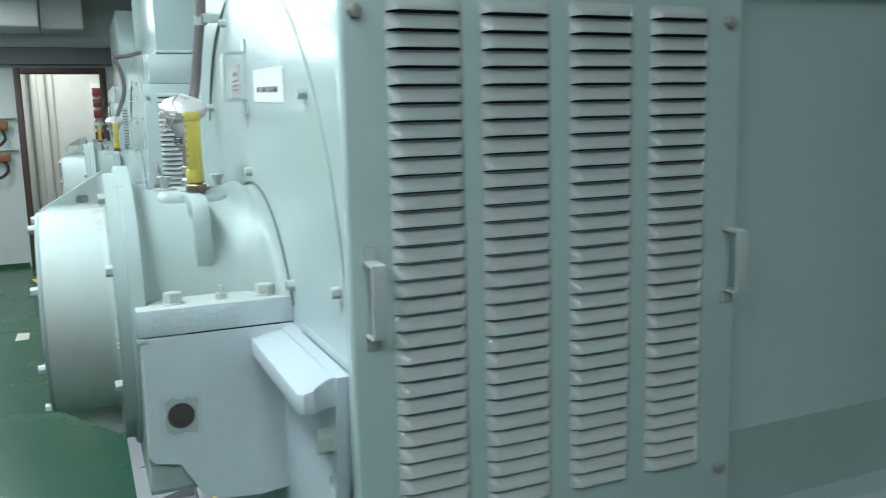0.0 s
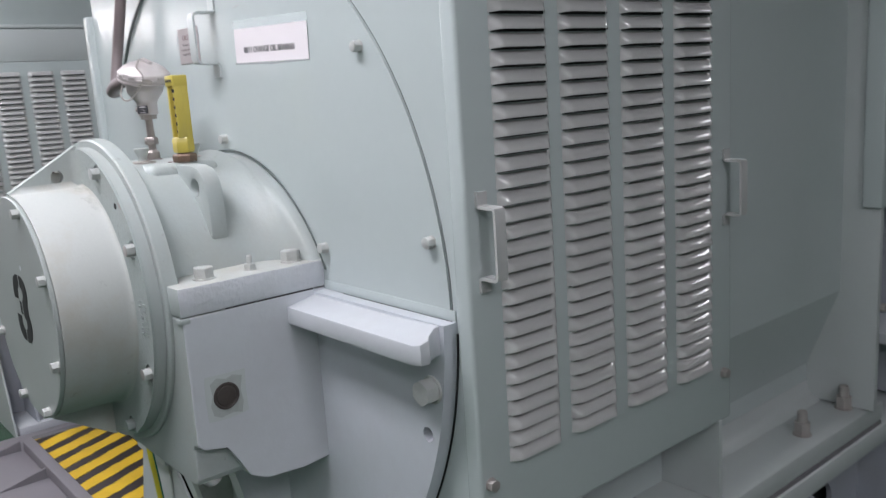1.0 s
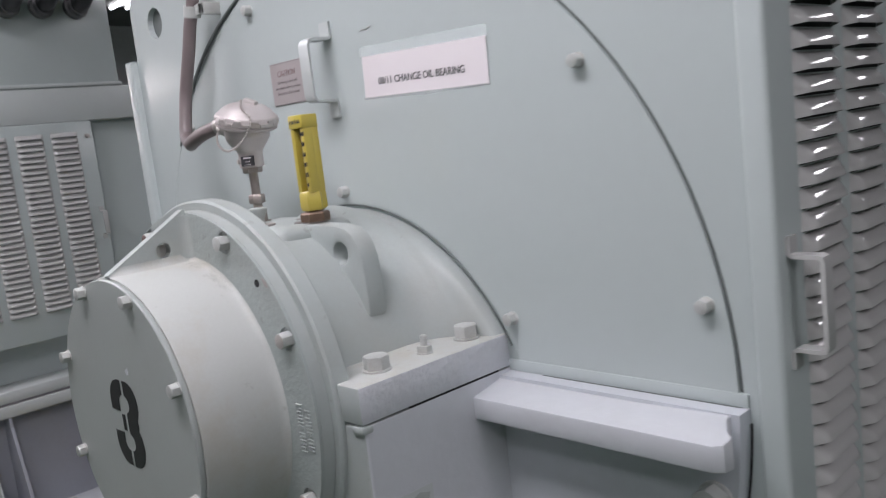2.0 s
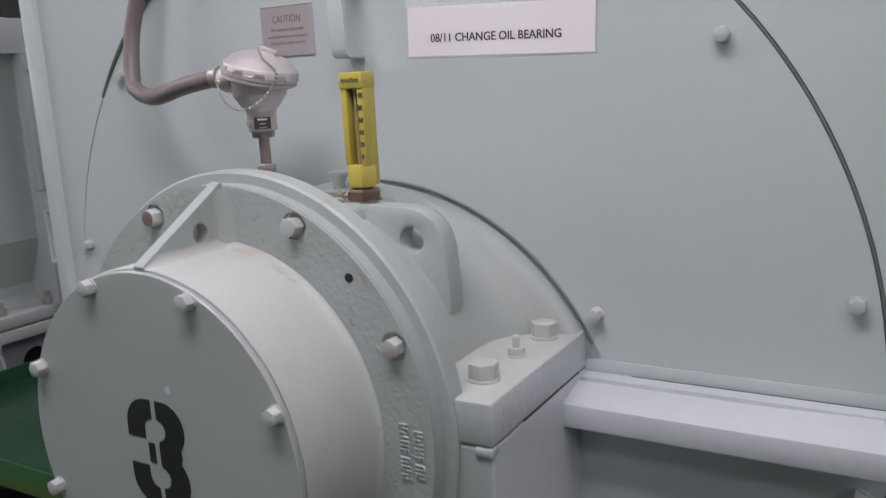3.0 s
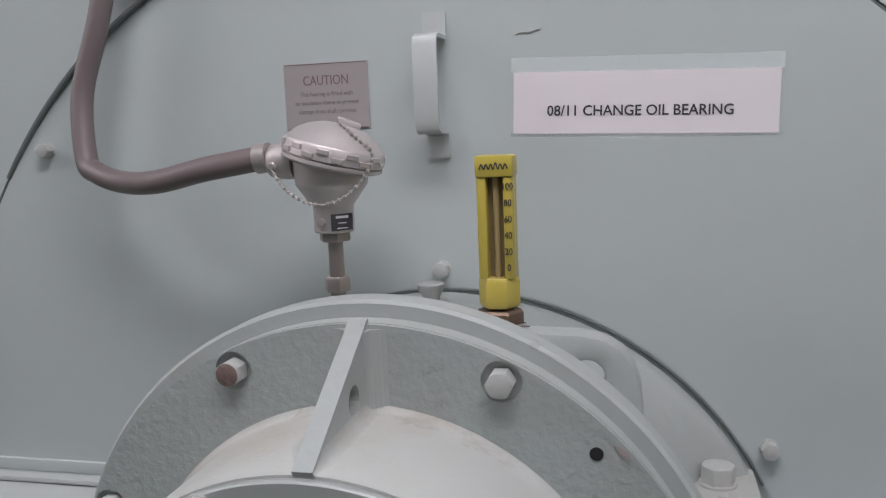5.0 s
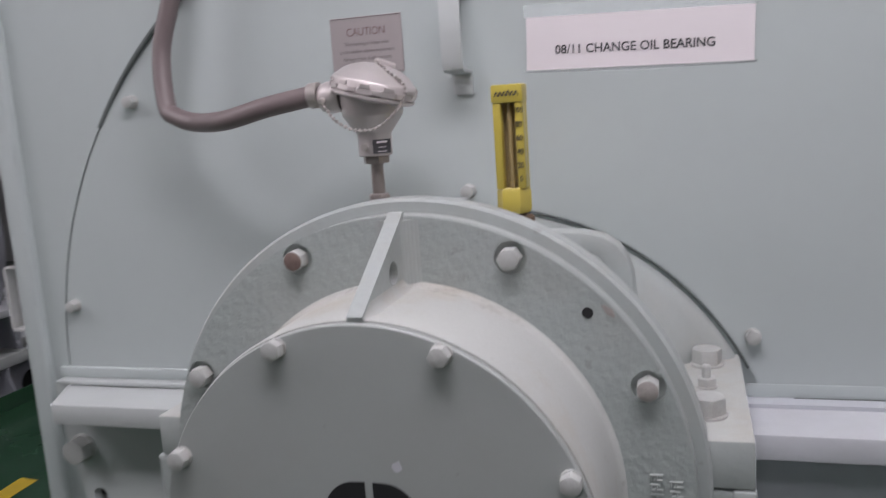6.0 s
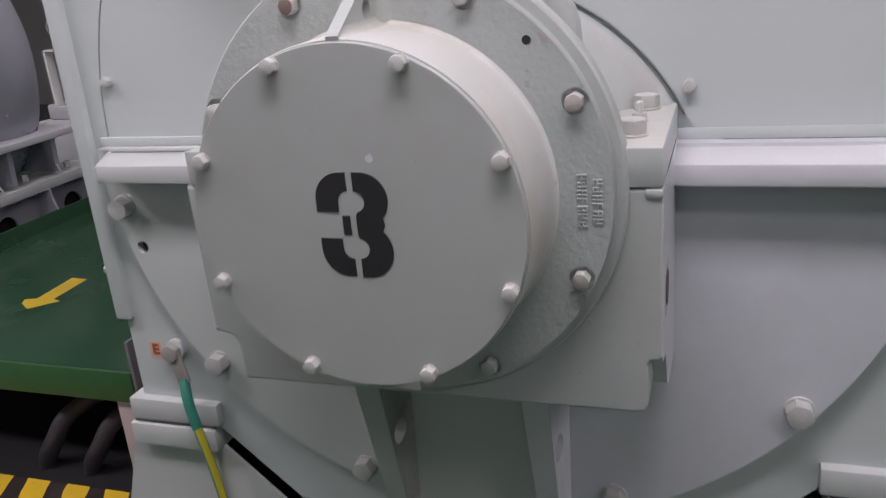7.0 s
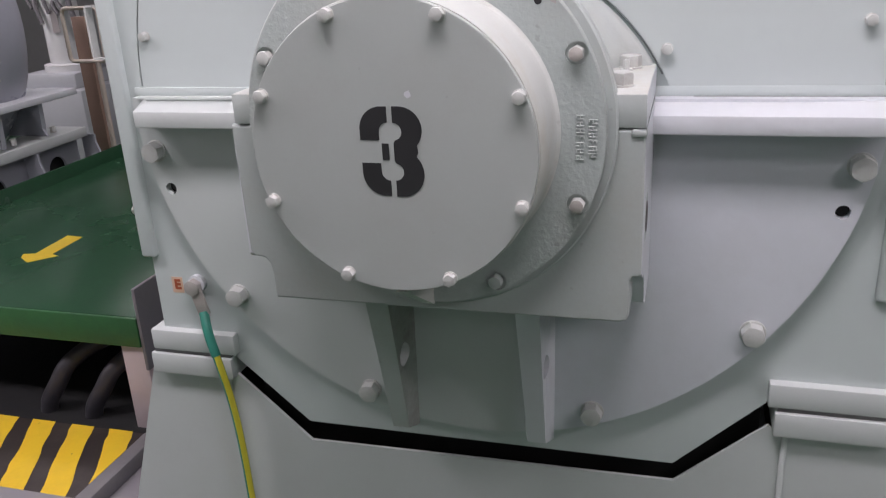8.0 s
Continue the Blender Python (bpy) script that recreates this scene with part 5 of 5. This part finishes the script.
part("loop", tube(bmesh.new(), [(u, 2.96, v) for u, v in loop + loop[:1]], 0.013, 10), CREAM, rail)
part("post", tube(bmesh.new(), [(-3.19, 2.96, FLOOR), (-3.19, 2.96, 1.0)], 0.016, 10), CREAM, rail)
# a tangle of dark valves and hoses above the filter column
rnd = random.Random(12)
for k in range(6):
    x, y, z = -4.62 + 0.07 * k, 4.05 + 0.06 * rnd.random(), 1.30 + 0.1 * rnd.random()
    pipe_run([(x, y + 0.25, TOP), (x, y + 0.22, 1.75), (x + 0.05 * rnd.uniform(-1, 1), y + 0.1, z + 0.12), (x + 0.10, y - 0.12, z), (x + 0.16, y - 0.15, z - 0.08 - 0.14 * rnd.random())], 0.013 + 0.008 * rnd.random(), "thin dark hose hanging over the filter column")

# the passage behind the doorway and the bulkhead beside it
for k, (y, r) in enumerate(((-0.87, 0.05), (-0.66, 0.05), (0.35, 0.07))):
    ob = link("pipe", tube(bmesh.new(), [(X0 - 2.25, y, FLOOR), (X0 - 2.25, y, TOP)], r, 16), PIPE_W, smooth=True)
    tagged(ob, "white painted upright pipe in the passage", "pipe", "pipes in the passage")
rack = empty("signal_rack", pose(X0 - 2.3, 0.0, 1.4))
tagged(rack, "narrow wall rack with red boxes in the passage", "rack")
part("backing", cuboid(X0 - 2.38, X0 - 2.33, -0.12, 0.10, 1.5, 2.4, bevel=0.004), WALL, rack)
for k in range(5):
    part("red_box", cuboid(X0 - 2.33, X0 - 2.27, -0.10, 0.02, 1.58 + 0.16 * k, 1.69 + 0.16 * k, bevel=0.006), RED, rack)
data = bpy.data.lights.new("passage_lamp", "AREA")
data.shape, data.size, data.size_y, data.energy, data.color = "RECTANGLE", 1.2, 0.22, 46.0, (1.0, 0.87, 0.76)
lo = new("passage_lamp", data)
lo.matrix_basis = pose(X0 - 1.2, -0.6, LAMP_Z - 0.01)
pf = empty("ceiling_light", pose(X0 - 1.2, -0.6, TOP))
tagged(pf, "fluorescent ceiling light in the passage", "ceiling light", "ceiling lights")
part("housing", cuboid(X0 - 1.86, X0 - 0.54, -0.73, -0.47, LAMP_Z + 0.04, LAMP_Z + 0.12, bevel=0.01), WALL, pf)
for dx in (-1.6, -0.8):
    part("hanger", tube(bmesh.new(), [(X0 + dx, -0.6, LAMP_Z + 0.11), (X0 + dx, -0.6, TOP)], 0.008), BED, pf)
part("tube", tube(bmesh.new(), [(X0 - 1.8, -0.6, LAMP_Z + 0.02), (X0 - 0.6, -0.6, LAMP_Z + 0.02)], 0.014), TUBE, pf)

# air ducts and a beam over the doorway
for y0d, y1d, x0d, x1d in ((-2.6, -0.63, X0 + 0.1, X0 + 0.9), (-0.63, -0.18, X0 + 0.1, X0 + 0.75)):
    d = link("air_duct", cuboid(x0d, x1d, y0d, y1d - 0.01, 2.85, TOP, bevel=0.02), DUCT)
    tagged(d, "white painted sheet-metal air duct under the deckhead", "air duct", "air ducts")
b = link("deck_beam", cuboid(X0 + 0.0, X0 + 0.14, -3.0, 4.0, 2.50, 2.70, bevel=0.01), DKGREY)
tagged(b, "dark grey steel deck beam above the doorway", "beam")
for z in (1.43, 1.80):
    root = empty("junction_socket", pose(X0, -1.22, z))
    tagged(root, "orange-capped socket with a looped cable on the bulkhead", "socket", "sockets on the bulkhead")
    part("body", cuboid(X0, X0 + 0.10, -1.34, -1.10, z - 0.05, z + 0.05, bevel=0.012), ORANGE, root)
    part("bracket", cuboid(X0, X0 + 0.06, -1.50, -1.02, z + 0.08, z + 0.10, bevel=0.004), WALL, root)
    part("cable", tube(bmesh.new(), spline([(X0 + 0.06, -1.16, z - 0.05), (X0 + 0.07, -1.14, z - 0.16), (X0 + 0.07, -1.24, z - 0.24), (X0 + 0.06, -1.4, z - 0.22)], 8), 0.018), CABLE, root)
slip = link("paper_slip", cuboid(-3.315, -3.255, -0.006, -0.004, 1.61, 1.71), PAPER)
tagged(slip, "small white paper slip on the second motor's cover", "label")


def floor_marks():
    """A weld seam, a worn hazard strip before the doorway and a scrap of tape on the deck."""
    tagged(link("floor_seam", cuboid(-5.590, -5.575, -3.6, -0.30, FLOOR, FLOOR + 0.003, bevel=0.001, seg=1), GREEN_EDGE), "painted weld seam across the green deck", "seam", kind="structure")
    rnd = random.Random(3)
    out = [(-5.47 + 0.25 * u + rnd.uniform(-0.012, 0.012), -0.945 + 0.09 * v + rnd.uniform(-0.006, 0.006)) for u, v in ((0, 0), (0.5, -0.05), (1, 0), (1, 1), (0.5, 1.05), (0, 1))]
    tagged(link("tape_scrap", prism(bmesh.new(), out, "z", FLOOR, FLOOR + 0.002), CREAM), "scrap of beige tape stuck on the green deck", "tape")
    root = empty("hazard_strip", pose(-8.07, -0.65, FLOOR))
    tagged(root, "worn yellow and black hazard strip on the deck before the doorway", "floor marking")
    part("backing", cuboid(-8.21, -7.93, -0.97, -0.02, FLOOR, FLOOR + 0.0015), HAZ_B, root)
    for k in range(6):
        y = -0.96 + 0.155 * k
        part("stripe", prism(bmesh.new(), [(-8.20, y), (-8.20, y + 0.08), (-7.94, y + 0.14), (-7.94, y + 0.06)], "z", FLOOR + 0.0015, FLOOR + 0.003), ARROW_Y, root, smooth=False)


floor_marks()
